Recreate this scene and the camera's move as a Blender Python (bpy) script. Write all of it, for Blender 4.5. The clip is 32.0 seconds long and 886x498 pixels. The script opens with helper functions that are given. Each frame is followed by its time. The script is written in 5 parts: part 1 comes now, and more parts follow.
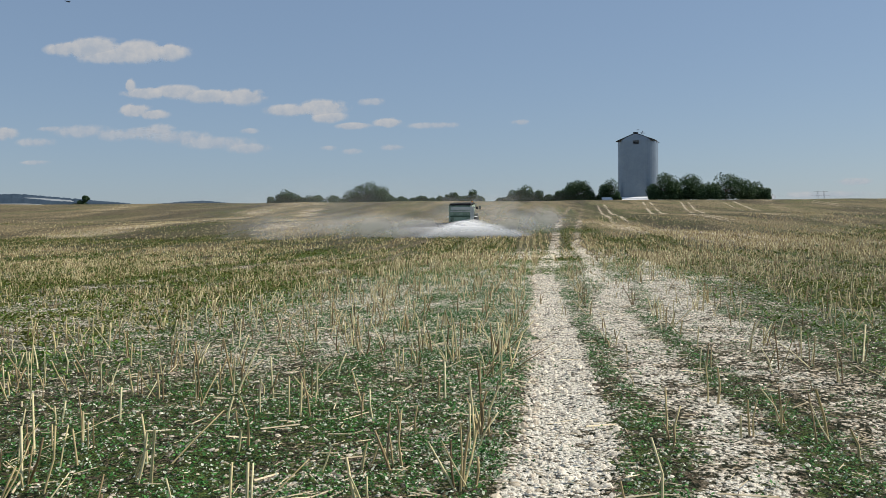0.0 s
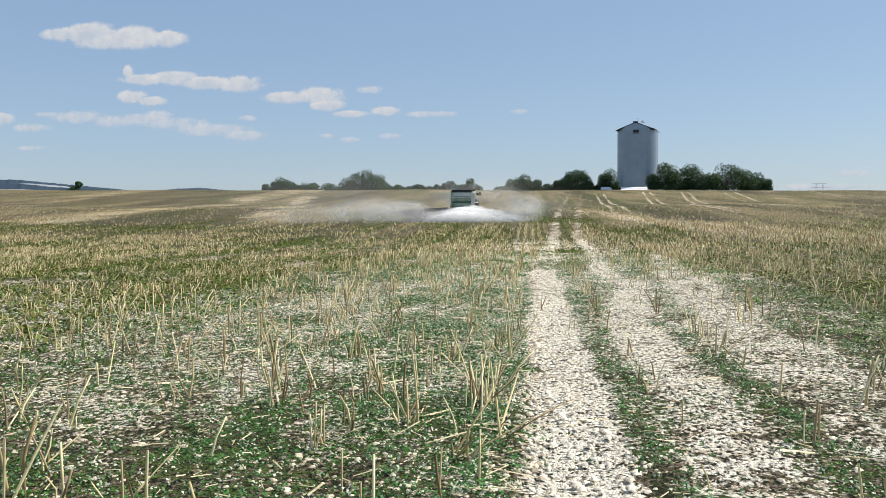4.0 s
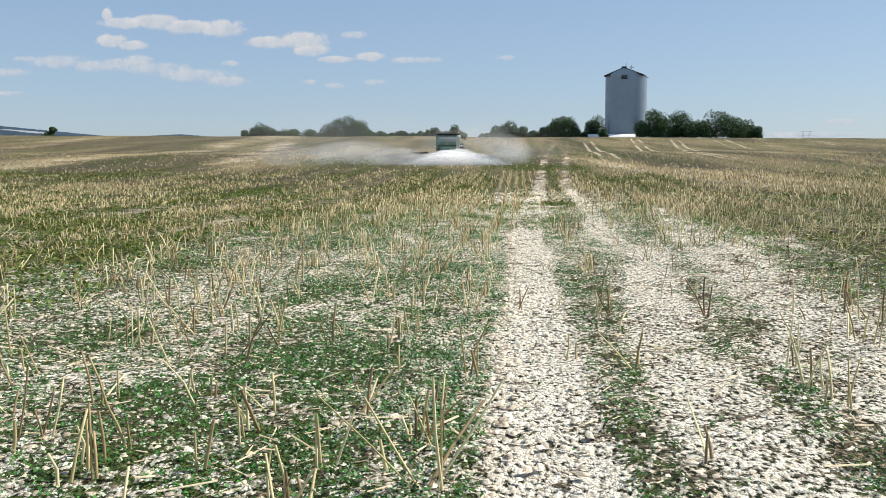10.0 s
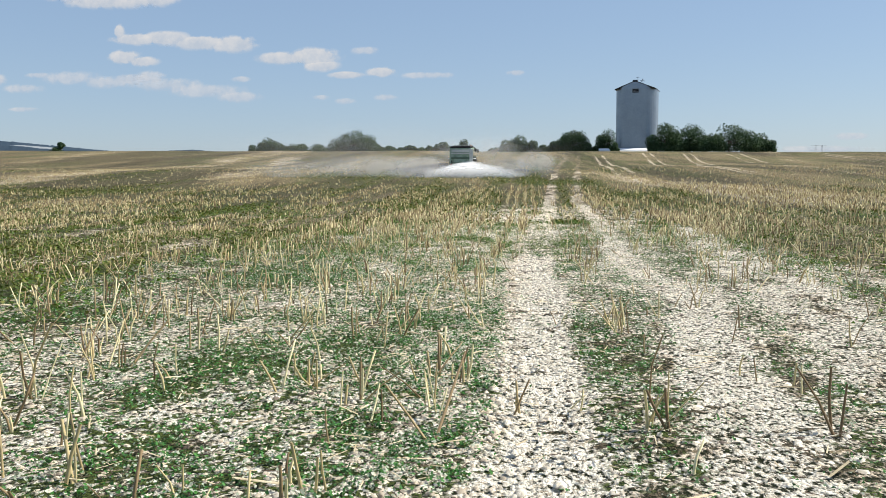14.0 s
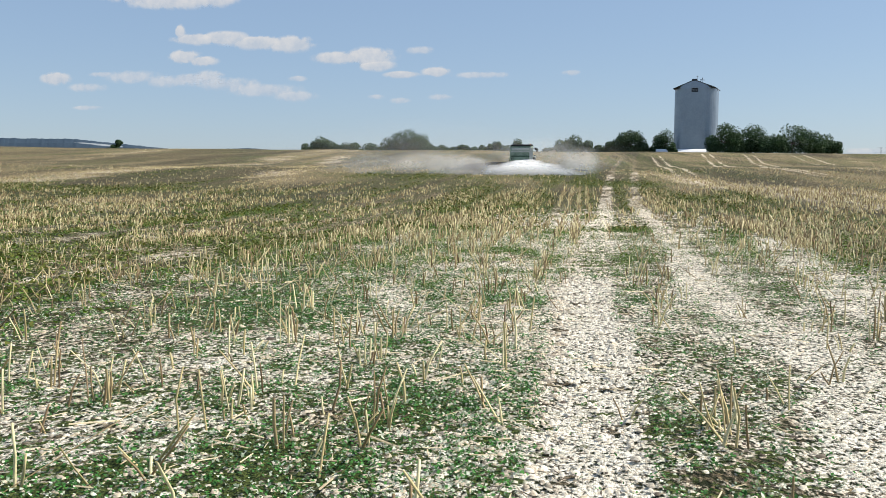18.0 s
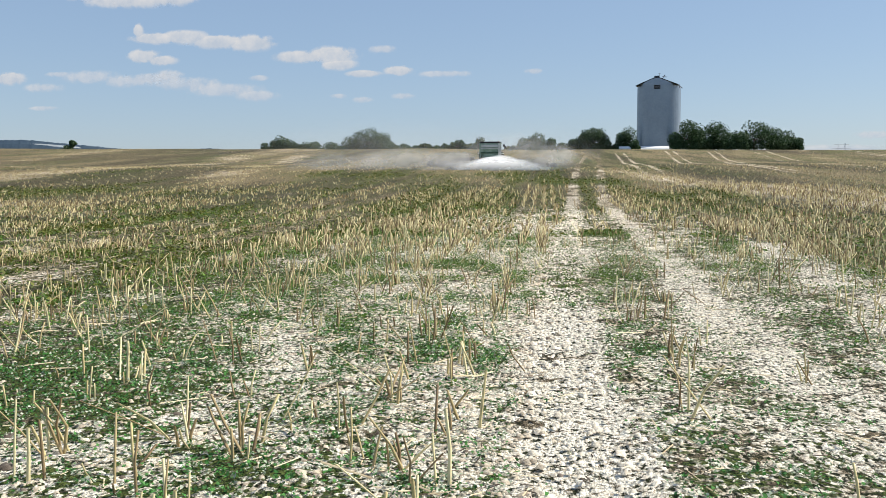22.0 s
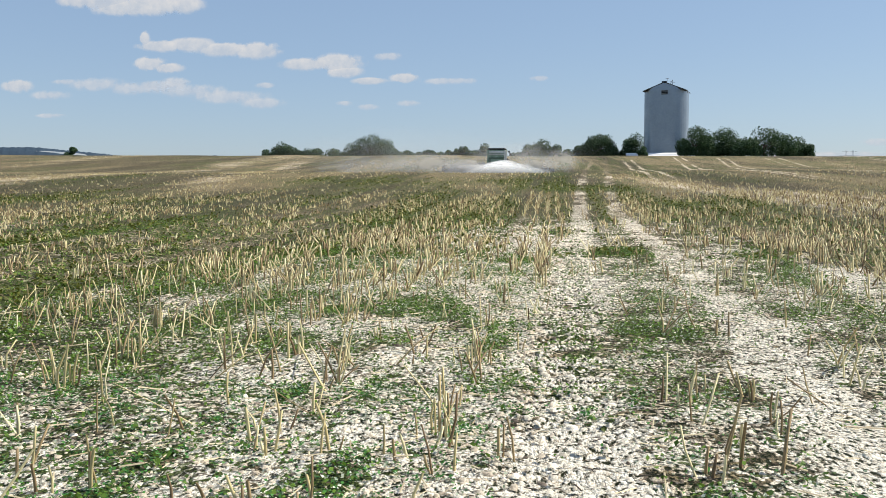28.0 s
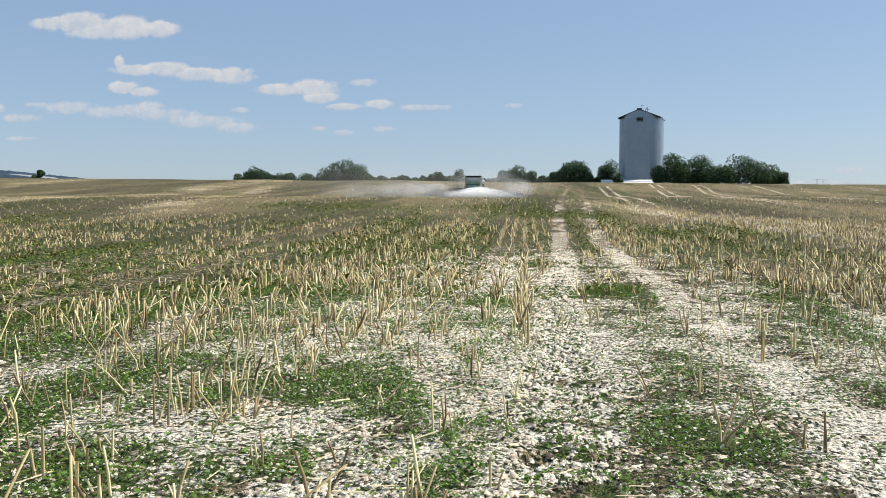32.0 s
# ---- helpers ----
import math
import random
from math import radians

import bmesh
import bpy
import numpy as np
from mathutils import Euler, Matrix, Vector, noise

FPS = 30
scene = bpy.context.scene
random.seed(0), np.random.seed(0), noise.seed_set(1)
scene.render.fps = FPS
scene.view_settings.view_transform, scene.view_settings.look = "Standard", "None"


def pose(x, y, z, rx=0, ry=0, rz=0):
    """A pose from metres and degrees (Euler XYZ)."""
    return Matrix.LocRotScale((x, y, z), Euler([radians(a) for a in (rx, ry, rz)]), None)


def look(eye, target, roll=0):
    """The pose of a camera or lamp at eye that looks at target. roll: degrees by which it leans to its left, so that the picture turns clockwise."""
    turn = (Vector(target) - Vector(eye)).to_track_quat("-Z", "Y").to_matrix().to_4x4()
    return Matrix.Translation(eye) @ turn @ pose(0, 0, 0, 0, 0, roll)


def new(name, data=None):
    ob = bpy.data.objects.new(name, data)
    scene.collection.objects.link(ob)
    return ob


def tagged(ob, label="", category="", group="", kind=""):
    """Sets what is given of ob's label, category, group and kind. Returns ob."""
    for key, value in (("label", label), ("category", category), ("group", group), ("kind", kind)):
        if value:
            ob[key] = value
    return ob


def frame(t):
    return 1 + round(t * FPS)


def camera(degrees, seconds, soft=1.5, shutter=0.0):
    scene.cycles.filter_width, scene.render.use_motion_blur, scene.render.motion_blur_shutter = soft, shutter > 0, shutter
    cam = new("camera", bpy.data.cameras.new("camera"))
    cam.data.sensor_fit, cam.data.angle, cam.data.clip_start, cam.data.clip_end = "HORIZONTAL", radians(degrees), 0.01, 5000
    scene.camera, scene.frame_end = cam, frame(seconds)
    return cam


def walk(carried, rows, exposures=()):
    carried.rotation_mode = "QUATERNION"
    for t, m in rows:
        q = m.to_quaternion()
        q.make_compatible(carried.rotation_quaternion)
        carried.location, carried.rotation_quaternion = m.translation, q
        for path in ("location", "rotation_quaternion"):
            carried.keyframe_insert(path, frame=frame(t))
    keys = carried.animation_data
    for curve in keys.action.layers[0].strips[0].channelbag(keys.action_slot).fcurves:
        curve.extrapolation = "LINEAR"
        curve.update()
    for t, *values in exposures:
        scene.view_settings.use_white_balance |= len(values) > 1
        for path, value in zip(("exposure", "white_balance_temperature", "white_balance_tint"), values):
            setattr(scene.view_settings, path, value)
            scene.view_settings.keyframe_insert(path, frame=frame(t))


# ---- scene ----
cam = camera(52.21, 32.0, soft=0.6)

# seconds, eye x, y, z, heading to the right of +y, tilt, roll (degrees)
PATH = [
    (0.0, -0.000, 0.000, 1.577, -5.736, -1.062, -0.533),
    (0.5, 0.097, 0.454, 1.565, -7.094, 0.099, -0.398),
    (1.0, 0.146, 0.979, 1.543, -6.942, 0.271, -0.172),
    (1.5, 0.139, 1.539, 1.532, -6.542, -0.037, 0.009),
    (2.0, 0.084, 2.050, 1.527, -7.173, -1.618, -0.166),
    (2.5, 0.036, 2.516, 1.535, -6.224, -1.516, -0.233),
    (3.0, 0.011, 2.979, 1.549, -6.796, -1.044, 0.009),
    (3.5, -0.024, 3.467, 1.554, -5.678, -1.497, -0.076),
    (4.0, -0.038, 3.967, 1.555, -5.582, -1.751, -0.091),
    (4.5, -0.033, 4.477, 1.556, -6.050, -1.916, -0.097),
    (5.0, -0.016, 4.997, 1.560, -6.620, -2.103, -0.123),
    (5.5, 0.010, 5.522, 1.566, -6.834, -2.423, -0.164),
    (6.0, 0.040, 6.052, 1.566, -6.233, -2.987, -0.170),
    (6.5, 0.076, 6.536, 1.578, -6.082, -4.044, -0.254),
    (7.0, 0.062, 6.992, 1.574, -6.085, -3.777, -0.185),
    (7.5, 0.118, 7.451, 1.572, -6.310, -4.094, -0.013),
    (8.0, 0.123, 7.887, 1.563, -5.931, -3.102, 0.120),
    (8.5, 0.113, 8.214, 1.558, -5.257, -4.341, 0.086),
    (9.0, 0.107, 8.623, 1.541, -6.037, -2.940, 0.246),
    (9.5, 0.055, 9.326, 1.537, -4.887, -4.655, 0.049),
    (10.0, 0.095, 9.915, 1.539, -4.669, -5.059, 0.046),
    (10.5, 0.134, 10.417, 1.542, -4.704, -5.205, -0.039),
    (11.0, 0.192, 10.904, 1.555, -5.366, -5.301, 0.007),
    (11.5, 0.210, 11.369, 1.544, -5.181, -5.010, -0.087),
    (12.0, 0.266, 11.848, 1.536, -5.688, -4.419, -0.245),
    (12.5, 0.262, 12.337, 1.526, -5.795, -3.955, -0.195),
    (13.0, 0.258, 12.829, 1.519, -6.153, -4.098, -0.202),
    (13.5, 0.238, 13.359, 1.522, -6.978, -3.765, -0.079),
    (14.0, 0.203, 13.900, 1.529, -5.327, -4.122, -0.043),
    (14.5, 0.195, 14.416, 1.528, -5.452, -4.464, -0.016),
    (15.0, 0.226, 14.915, 1.537, -5.340, -4.491, -0.012),
    (15.5, 0.249, 15.397, 1.549, -5.274, -4.327, -0.002),
    (16.0, 0.269, 15.859, 1.560, -5.538, -4.094, 0.044),
    (16.5, 0.289, 16.299, 1.568, -6.414, -3.916, 0.158),
    (17.0, 0.263, 16.717, 1.565, -8.186, -3.916, 0.354),
    (17.5, 0.245, 17.179, 1.572, -8.286, -3.625, 0.425),
    (18.0, 0.226, 17.662, 1.569, -8.685, -4.148, 0.434),
    (18.5, 0.178, 18.168, 1.568, -8.418, -4.520, 0.316),
    (19.0, 0.189, 18.637, 1.565, -8.674, -3.633, 0.130),
    (19.5, 0.172, 19.130, 1.548, -8.208, -3.087, 0.155),
    (20.0, 0.198, 19.646, 1.534, -7.622, -3.166, 0.155),
    (20.5, 0.188, 20.126, 1.525, -7.628, -2.842, 0.189),
    (21.0, 0.148, 20.644, 1.534, -6.664, -4.061, 0.161),
    (21.5, 0.143, 21.129, 1.550, -6.991, -3.848, 0.129),
    (22.0, 0.109, 21.597, 1.563, -6.429, -4.199, 0.003),
    (22.5, 0.125, 22.027, 1.553, -5.925, -4.021, -0.049),
    (23.0, 0.146, 22.489, 1.556, -6.342, -3.136, -0.061),
    (23.5, 0.230, 22.878, 1.533, -6.125, -2.105, -0.110),
    (24.0, 0.249, 23.330, 1.516, -7.191, -2.178, 0.081),
    (24.5, 0.255, 23.861, 1.515, -6.548, -3.465, -0.104),
    (25.0, 0.285, 24.350, 1.527, -6.840, -3.734, -0.044),
    (25.5, 0.303, 24.781, 1.541, -6.483, -3.260, -0.064),
    (26.0, 0.279, 25.198, 1.547, -6.780, -2.981, -0.038),
    (26.5, 0.250, 25.616, 1.546, -7.345, -2.893, 0.000),
    (27.0, 0.219, 26.045, 1.541, -7.793, -2.992, 0.036),
    (27.5, 0.190, 26.499, 1.536, -7.736, -3.277, 0.052),
    (28.0, 0.199, 26.990, 1.540, -6.789, -3.745, 0.018),
    (28.5, 0.205, 27.455, 1.558, -7.504, -3.055, 0.061),
    (29.0, 0.206, 27.922, 1.567, -6.532, -2.584, 0.134),
    (29.5, 0.200, 28.379, 1.574, -7.072, -2.550, 0.156),
    (30.0, 0.116, 28.786, 1.576, -5.872, -1.064, 0.203),
    (30.5, 0.076, 29.250, 1.552, -5.176, -1.583, 0.090),
    (31.0, 0.039, 29.674, 1.527, -5.082, -1.688, 0.236),
    (31.5, 0.038, 30.126, 1.534, -4.184, -1.804, 0.226),
    (32.0, 0.080, 30.599, 1.542, -5.201, -2.107, 0.340),
]


def eye_pose(x, y, z, yaw, pitch, roll):
    return pose(x, y, z, 90 + pitch, 0, -yaw) @ pose(0, 0, 0, 0, 0, roll)


walk(cam, [(r[0], eye_pose(*r[1:])) for r in PATH],
     exposures=((0, -0.08), (0.6, -0.05), (1.0, 0.30), (1.6, 0.33), (6, 0.34), (32, 0.34)))

# ---- light ----
SUN_EL, SUN_AZ = radians(50), radians(72)      # azimuth from +y towards +x
world = bpy.data.worlds.new("world")
scene.world = world
world.use_nodes = True
wn = world.node_tree.nodes
sky = wn.new("ShaderNodeTexSky")
sky.sky_type, sky.sun_disc = "NISHITA", False
sky.sun_elevation, sky.sun_rotation = SUN_EL, SUN_AZ
sky.altitude, sky.air_density, sky.dust_density, sky.ozone_density = 200, 1.0, 0.6, 1.4
haze = wn.new("ShaderNodeMix")             # thin summer haze evens out the blue
haze.data_type = "RGBA"
haze.inputs[0].default_value = 0.5
haze.inputs[7].default_value = (2.88, 4.12, 6.1, 1)
world.node_tree.links.new(sky.outputs[0], haze.inputs[6])
world.node_tree.links.new(haze.outputs[2], wn["Background"].inputs[0])
wn["Background"].inputs[1].default_value = 0.090
sun = new("sun", bpy.data.lights.new("sun", "SUN"))
sun.data.energy, sun.data.angle, sun.data.color = 5.0, radians(0.55), (1.0, 0.95, 0.87)
sun.matrix_world = look((0, 0, 0), (-math.sin(SUN_AZ) * math.cos(SUN_EL), -math.cos(SUN_AZ) * math.cos(SUN_EL), -math.sin(SUN_EL)))


# ---- materials ----
def material(name, rough=0.85, metal=0.0, spec=0.3):
    m = bpy.data.materials.new(name)
    m.use_nodes = True
    b = m.node_tree.nodes["Principled BSDF"]
    b.inputs["Roughness"].default_value, b.inputs["Metallic"].default_value = rough, metal
    b.inputs["Specular IOR Level"].default_value = spec
    return m, m.node_tree.nodes, m.node_tree.links, b


def coords(n, l, scale=(1, 1, 1), kind="Object"):
    tc, mp = n.new("ShaderNodeTexCoord"), n.new("ShaderNodeMapping")
    mp.inputs["Scale"].default_value = scale
    l.new(tc.outputs[kind], mp.inputs[0])
    return mp.outputs[0]


def noise_tex(n, l, co, scale, detail=4, rough=0.6):
    t = n.new("ShaderNodeTexNoise")
    t.inputs["Scale"].default_value, t.inputs["Detail"].default_value, t.inputs["Roughness"].default_value = scale, detail, rough
    l.new(co, t.inputs["Vector"])
    return t.outputs["Fac"]


def ramp(n, l, fac, stops):
    r = n.new("ShaderNodeValToRGB")
    e = r.color_ramp.elements
    while len(e) < len(stops):
        e.new(0.5)
    for k, (p, c) in enumerate(stops):
        e[k].position, e[k].color = p, (*c, 1)
    l.new(fac, r.inputs[0])
    return r.outputs[0]


def mixed(n, l, fac, a, b, mode="MIX"):
    m = n.new("ShaderNodeMix")
    m.data_type, m.blend_type = "RGBA", mode
    for sock, v in ((m.inputs[0], fac), (m.inputs[6], a), (m.inputs[7], b)):
        if isinstance(v, (int, float)):
            sock.default_value = v
        elif isinstance(v, tuple):
            sock.default_value = (*v, 1)
        else:
            l.new(v, sock)
    return m.outputs[2]


def maths(n, l, op, a, b=0.0, c=0.0, clamp=False):
    m = n.new("ShaderNodeMath")
    m.operation, m.use_clamp = op, clamp
    for sock, v in zip(m.inputs, (a, b, c)):
        if isinstance(v, (int, float)):
            sock.default_value = v
        else:
            l.new(v, sock)
    return m.outputs[0]


def bump(n, l, b, height, strength, distance):
    k = n.new("ShaderNodeBump")
    k.inputs["Strength"].default_value, k.inputs["Distance"].default_value = strength, distance
    l.new(height, k.inputs["Height"])
    l.new(k.outputs[0], b.inputs["Normal"])


def worn(name, a, c, scale=3.0, rough=0.85, metal=0.0, spec=0.3, grain=0.3, vary=0.0, island=0.0):
    """A surface that wavers between two colours at two scales."""
    m, n, l, b = material(name, rough, metal, spec)
    co = coords(n, l)
    f = maths(n, l, "ADD", maths(n, l, "MULTIPLY", noise_tex(n, l, co, scale), 0.6), maths(n, l, "MULTIPLY", noise_tex(n, l, co, scale * 9), 0.4))
    col = ramp(n, l, f, ((0.32, a), (0.68, c)))
    if vary:
        o = n.new("ShaderNodeObjectInfo")
        k = maths(n, l, "MULTIPLY_ADD", o.outputs["Random"], 2 * vary, 1 - vary)
        col = mixed(n, l, 1.0, col, k, "MULTIPLY")
    if island:
        g = n.new("ShaderNodeNewGeometry")
        k = maths(n, l, "MULTIPLY_ADD", g.outputs["Random Per Island"], 2 * island, 1 - island)
        col = mixed(n, l, 1.0, col, k, "MULTIPLY")
    l.new(col, b.inputs["Base Color"])
    if grain:
        bump(n, l, b, noise_tex(n, l, co, scale * 12), grain, 0.02)
    return m


def cells(n, l, co, scale, kind="Color"):
    t = n.new("ShaderNodeTexVoronoi")
    t.inputs["Scale"].default_value = scale
    l.new(co, t.inputs["Vector"])
    if kind == "Distance":
        return t.outputs["Distance"]
    s = n.new("ShaderNodeSeparateColor")
    l.new(t.outputs["Color"], s.inputs[0])
    return s.outputs[0]


def ground_material():
    """Soil, straw, lime crumbs and green growth, each where the field's cover says."""
    m, n, l, b = material("field_soil", 0.95, 0, 0.12)
    at = n.new("ShaderNodeVertexColor")
    at.layer_name = "cover"
    sp = n.new("ShaderNodeSeparateColor")
    l.new(at.outputs["Color"], sp.inputs[0])
    co = coords(n, l)
    fine = noise_tex(n, l, co, 26, 5, 0.7)
    mid = noise_tex(n, l, co, 6, 4, 0.65)
    big = noise_tex(n, l, co, 0.9, 4, 0.65)
    streak = noise_tex(n, l, coords(n, l, (7, 1.2, 4)), 1.0, 5, 0.75)
    warp = n.new("ShaderNodeVectorMath")             # lumps of uneven outline
    warp.operation = "MULTIPLY_ADD"
    ragged = n.new("ShaderNodeTexNoise")
    ragged.inputs["Scale"].default_value, ragged.inputs["Detail"].default_value = 38, 3
    l.new(co, ragged.inputs["Vector"])
    l.new(ragged.outputs["Color"], warp.inputs[0])
    warp.inputs[1].default_value = (0.035, 0.035, 0.035)
    l.new(co, warp.inputs[2])
    co_w = warp.outputs[0]
    crumb = cells(n, l, co_w, 18)
    grit = cells(n, l, co_w, 60)
    relief = cells(n, l, co_w, 20, "Distance")
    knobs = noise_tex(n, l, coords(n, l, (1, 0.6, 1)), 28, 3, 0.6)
    gap_shade = maths(n, l, "MULTIPLY_ADD", sp.outputs[0], -0.13, maths(n, l, "MULTIPLY_ADD", sp.outputs[2], -0.06, maths(n, l, "MULTIPLY_ADD", at.outputs["Alpha"], -0.12, 0.543)))   # packed soil has fewer painted dark gaps
    solid = maths(n, l, "MULTIPLY", maths(n, l, "SUBTRACT", knobs, gap_shade), 8.0, clamp=True)   # clods against the gaps between them, whose shade is painted
    soil = ramp(n, l, fine, ((0.34, (0.060, 0.048, 0.030)), (0.74, (0.265, 0.21, 0.135))))
    # each crumb falls to one kind by its own chance, pushed by patches
    lump = cells(n, l, co, 8)
    pick = maths(n, l, "ADD", maths(n, l, "MULTIPLY", crumb, 0.5), maths(n, l, "MULTIPLY_ADD", grit, 0.15, maths(n, l, "MULTIPLY", lump, 0.35)))
    patchy = maths(n, l, "ADD", maths(n, l, "MULTIPLY_ADD", mid, 0.7, -0.35), maths(n, l, "MULTIPLY_ADD", cells(n, l, co, 2.6), 0.36, -0.18))

    def chosen(cover, tex, soft=9.0, sway=patchy):
        x = maths(n, l, "SUBTRACT", maths(n, l, "ADD", cover, sway), tex)
        return maths(n, l, "MULTIPLY", x, soft, clamp=True)

    straw_col = ramp(n, l, fine, ((0.3, (0.165, 0.127, 0.068)), (0.7, (0.39, 0.31, 0.175))))
    straw_sway = maths(n, l, "ADD", maths(n, l, "MULTIPLY_ADD", streak, 1.6, -0.8), maths(n, l, "MULTIPLY_ADD", cells(n, l, co, 3.1), 0.7, -0.35))
    col = mixed(n, l, chosen(sp.outputs[2], pick, 6.0, straw_sway), soil, straw_col)
    lime_col = ramp(n, l, grit, ((0.03, (0.50, 0.42, 0.30)), (0.5, (0.92, 0.86, 0.72))))
    beige = ramp(n, l, grit, ((0.05, (0.42, 0.335, 0.23)), (0.6, (0.84, 0.73, 0.565))))
    lime_col = mixed(n, l, maths(n, l, "MULTIPLY_ADD", sp.outputs[0], 4.2, -2.5, clamp=True), beige, lime_col)   # thinner lime leaves the clods beige
    col = mixed(n, l, chosen(sp.outputs[0], pick), col, lime_col)
    # shade in the gaps between clods, painted into the colour as near-black
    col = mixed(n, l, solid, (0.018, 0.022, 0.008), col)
    green_col = ramp(n, l, grit, ((0.1, (0.014, 0.026, 0.008)), (0.8, (0.100, 0.128, 0.034))))
    green_sway = maths(n, l, "MULTIPLY_ADD", big, 0.7, -0.35)
    sprig = maths(n, l, "MULTIPLY", maths(n, l, "SUBTRACT", cells(n, l, co, 21), 0.755), 9.0, clamp=True)
    sprig = maths(n, l, "MULTIPLY", sprig, maths(n, l, "MULTIPLY_ADD", sp.outputs[1], 6.0, -0.3, clamp=True))
    col = mixed(n, l, sprig, col, green_col)
    col = mixed(n, l, chosen(sp.outputs[1], maths(n, l, "ADD", maths(n, l, "MULTIPLY", crumb, 0.72), maths(n, l, "MULTIPLY", lump, 0.28)), 6.0, green_sway), col, green_col)
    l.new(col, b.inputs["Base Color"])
    bump(n, l, b, maths(n, l, "ADD", maths(n, l, "MULTIPLY", knobs, 2.2), maths(n, l, "MULTIPLY_ADD", relief, -0.5, fine)), 1.0, 0.035)
    return m


SOIL = ground_material()
def stalk_material():
    m, n, l, b = material("dry_stalk", 0.7, 0, 0.3)
    g = n.new("ShaderNodeNewGeometry")
    o = n.new("ShaderNodeObjectInfo")
    co = coords(n, l)
    pick = maths(n, l, "FRACT", maths(n, l, "ADD", g.outputs["Random Per Island"], o.outputs["Random"]))
    tone = ramp(n, l, pick, ((0.0, (0.20, 0.135, 0.070)), (0.25, (0.37, 0.27, 0.138)), (0.6, (0.62, 0.51, 0.255)), (1.0, (0.86, 0.77, 0.46))))
    grain = ramp(n, l, noise_tex(n, l, coords(n, l, (60, 60, 6)), 1.5), ((0.3, (0.72, 0.72, 0.72)), (0.7, (1.1, 1.1, 1.1))))
    l.new(mixed(n, l, 1.0, tone, grain, "MULTIPLY"), b.inputs["Base Color"])
    return m


STALK = stalk_material()
TWIG = worn("dead_stem", (0.03, 0.022, 0.016), (0.13, 0.095, 0.065), 8, 0.85, 0, 0.2, 0, 0, 0.4)
STRAW = worn("straw_litter", (0.40, 0.31, 0.18), (0.72, 0.62, 0.42), 8, 0.8, 0, 0.25, 0, 0, 0.35)
CRUMB = worn("lime_crumb", (0.62, 0.53, 0.40), (0.95, 0.89, 0.76), 40, 0.95, 0, 0.1, 0.5, 0, 0.30)
CLODS = worn("limed_clod", (0.42, 0.34, 0.25), (0.84, 0.74, 0.58), 40, 0.95, 0, 0.1, 0.5, 0, 0.32)
LIMED_STRAW = worn("limed_straw", (0.38, 0.315, 0.225), (0.60, 0.52, 0.39), 3, 0.95, 0, 0.1, 0, 0, 0.25)
CLOD = worn("soil_clod", (0.06, 0.048, 0.036), (0.24, 0.20, 0.16), 16, 0.95, 0, 0.1, 0, 0, 0.3)


def leaf_material(name, a, c, through_light=0.22):
    m, n, l, b = material(name, 0.6, 0, 0.25)
    g = n.new("ShaderNodeNewGeometry")
    co = coords(n, l)
    f = maths(n, l, "ADD", maths(n, l, "MULTIPLY", g.outputs["Random Per Island"], 0.7), maths(n, l, "MULTIPLY", noise_tex(n, l, co, 0.7), 0.45))
    col = ramp(n, l, f, ((0.15, a), (0.95, c)))
    l.new(col, b.inputs["Base Color"])
    t = n.new("ShaderNodeBsdfTranslucent")
    l.new(col, t.inputs[0])
    mx = n.new("ShaderNodeMixShader")
    mx.inputs[0].default_value = through_light
    l.new(b.outputs[0], mx.inputs[1])
    l.new(t.outputs[0], mx.inputs[2])
    l.new(mx.outputs[0], n["Material Output"].inputs[0])
    return m


LEAF = leaf_material("clover_leaf", (0.006, 0.034, 0.008), (0.085, 0.275, 0.052), 0.15)
DUSTY_LEAF = leaf_material("limed_leaf", (0.075, 0.155, 0.065), (0.74, 0.75, 0.60), 0.15)
GRASS = leaf_material("grass_leaf", (0.020, 0.052, 0.006), (0.165, 0.285, 0.038))
WEED = leaf_material("weed_leaf", (0.032, 0.045, 0.006), (0.195, 0.210, 0.040))
CROWN = leaf_material("tree_leaf", (0.020, 0.048, 0.022), (0.080, 0.138, 0.055), 0.25)
BARK = worn("bark", (0.05, 0.04, 0.03), (0.13, 0.10, 0.08), 2)
STEEL = worn("galvanised_sheet", (0.25, 0.30, 0.36), (0.34, 0.39, 0.455), 0.25, 0.36, 0.75, 0.5, 0.1)
ROOFING = worn("dark_roof_sheet", (0.045, 0.05, 0.06), (0.085, 0.09, 0.10), 0.6, 0.6)
DARK = worn("dark_opening", (0.012, 0.013, 0.015), (0.03, 0.03, 0.033), 2, 0.7)
WHITE = worn("white_render", (0.66, 0.66, 0.65), (0.82, 0.82, 0.81), 0.8)
GREEN_PAINT = worn("green_paint", (0.035, 0.075, 0.04), (0.06, 0.115, 0.065), 2, 0.45, 0, 0.5, 0, 0)
DUSTY_PAINT = worn("limed_green_paint", (0.15, 0.23, 0.16), (0.46, 0.54, 0.44), 2.2, 0.8)
# dusty panels, and the spreader's right edge painted pale as if sunlit
PALE_PAINT = worn("pale_dusty_sunlit_panel", (0.45, 0.46, 0.43), (0.72, 0.72, 0.69), 2, 0.8)
RUBBER = worn("tyre_rubber", (0.015, 0.015, 0.016), (0.05, 0.048, 0.045), 3, 0.9)
RIM = worn("rim_paint", (0.45, 0.36, 0.06), (0.6, 0.5, 0.1), 3, 0.5)
GALV = worn("grey_metal", (0.28, 0.29, 0.30), (0.42, 0.43, 0.44), 3, 0.4, 0.7)
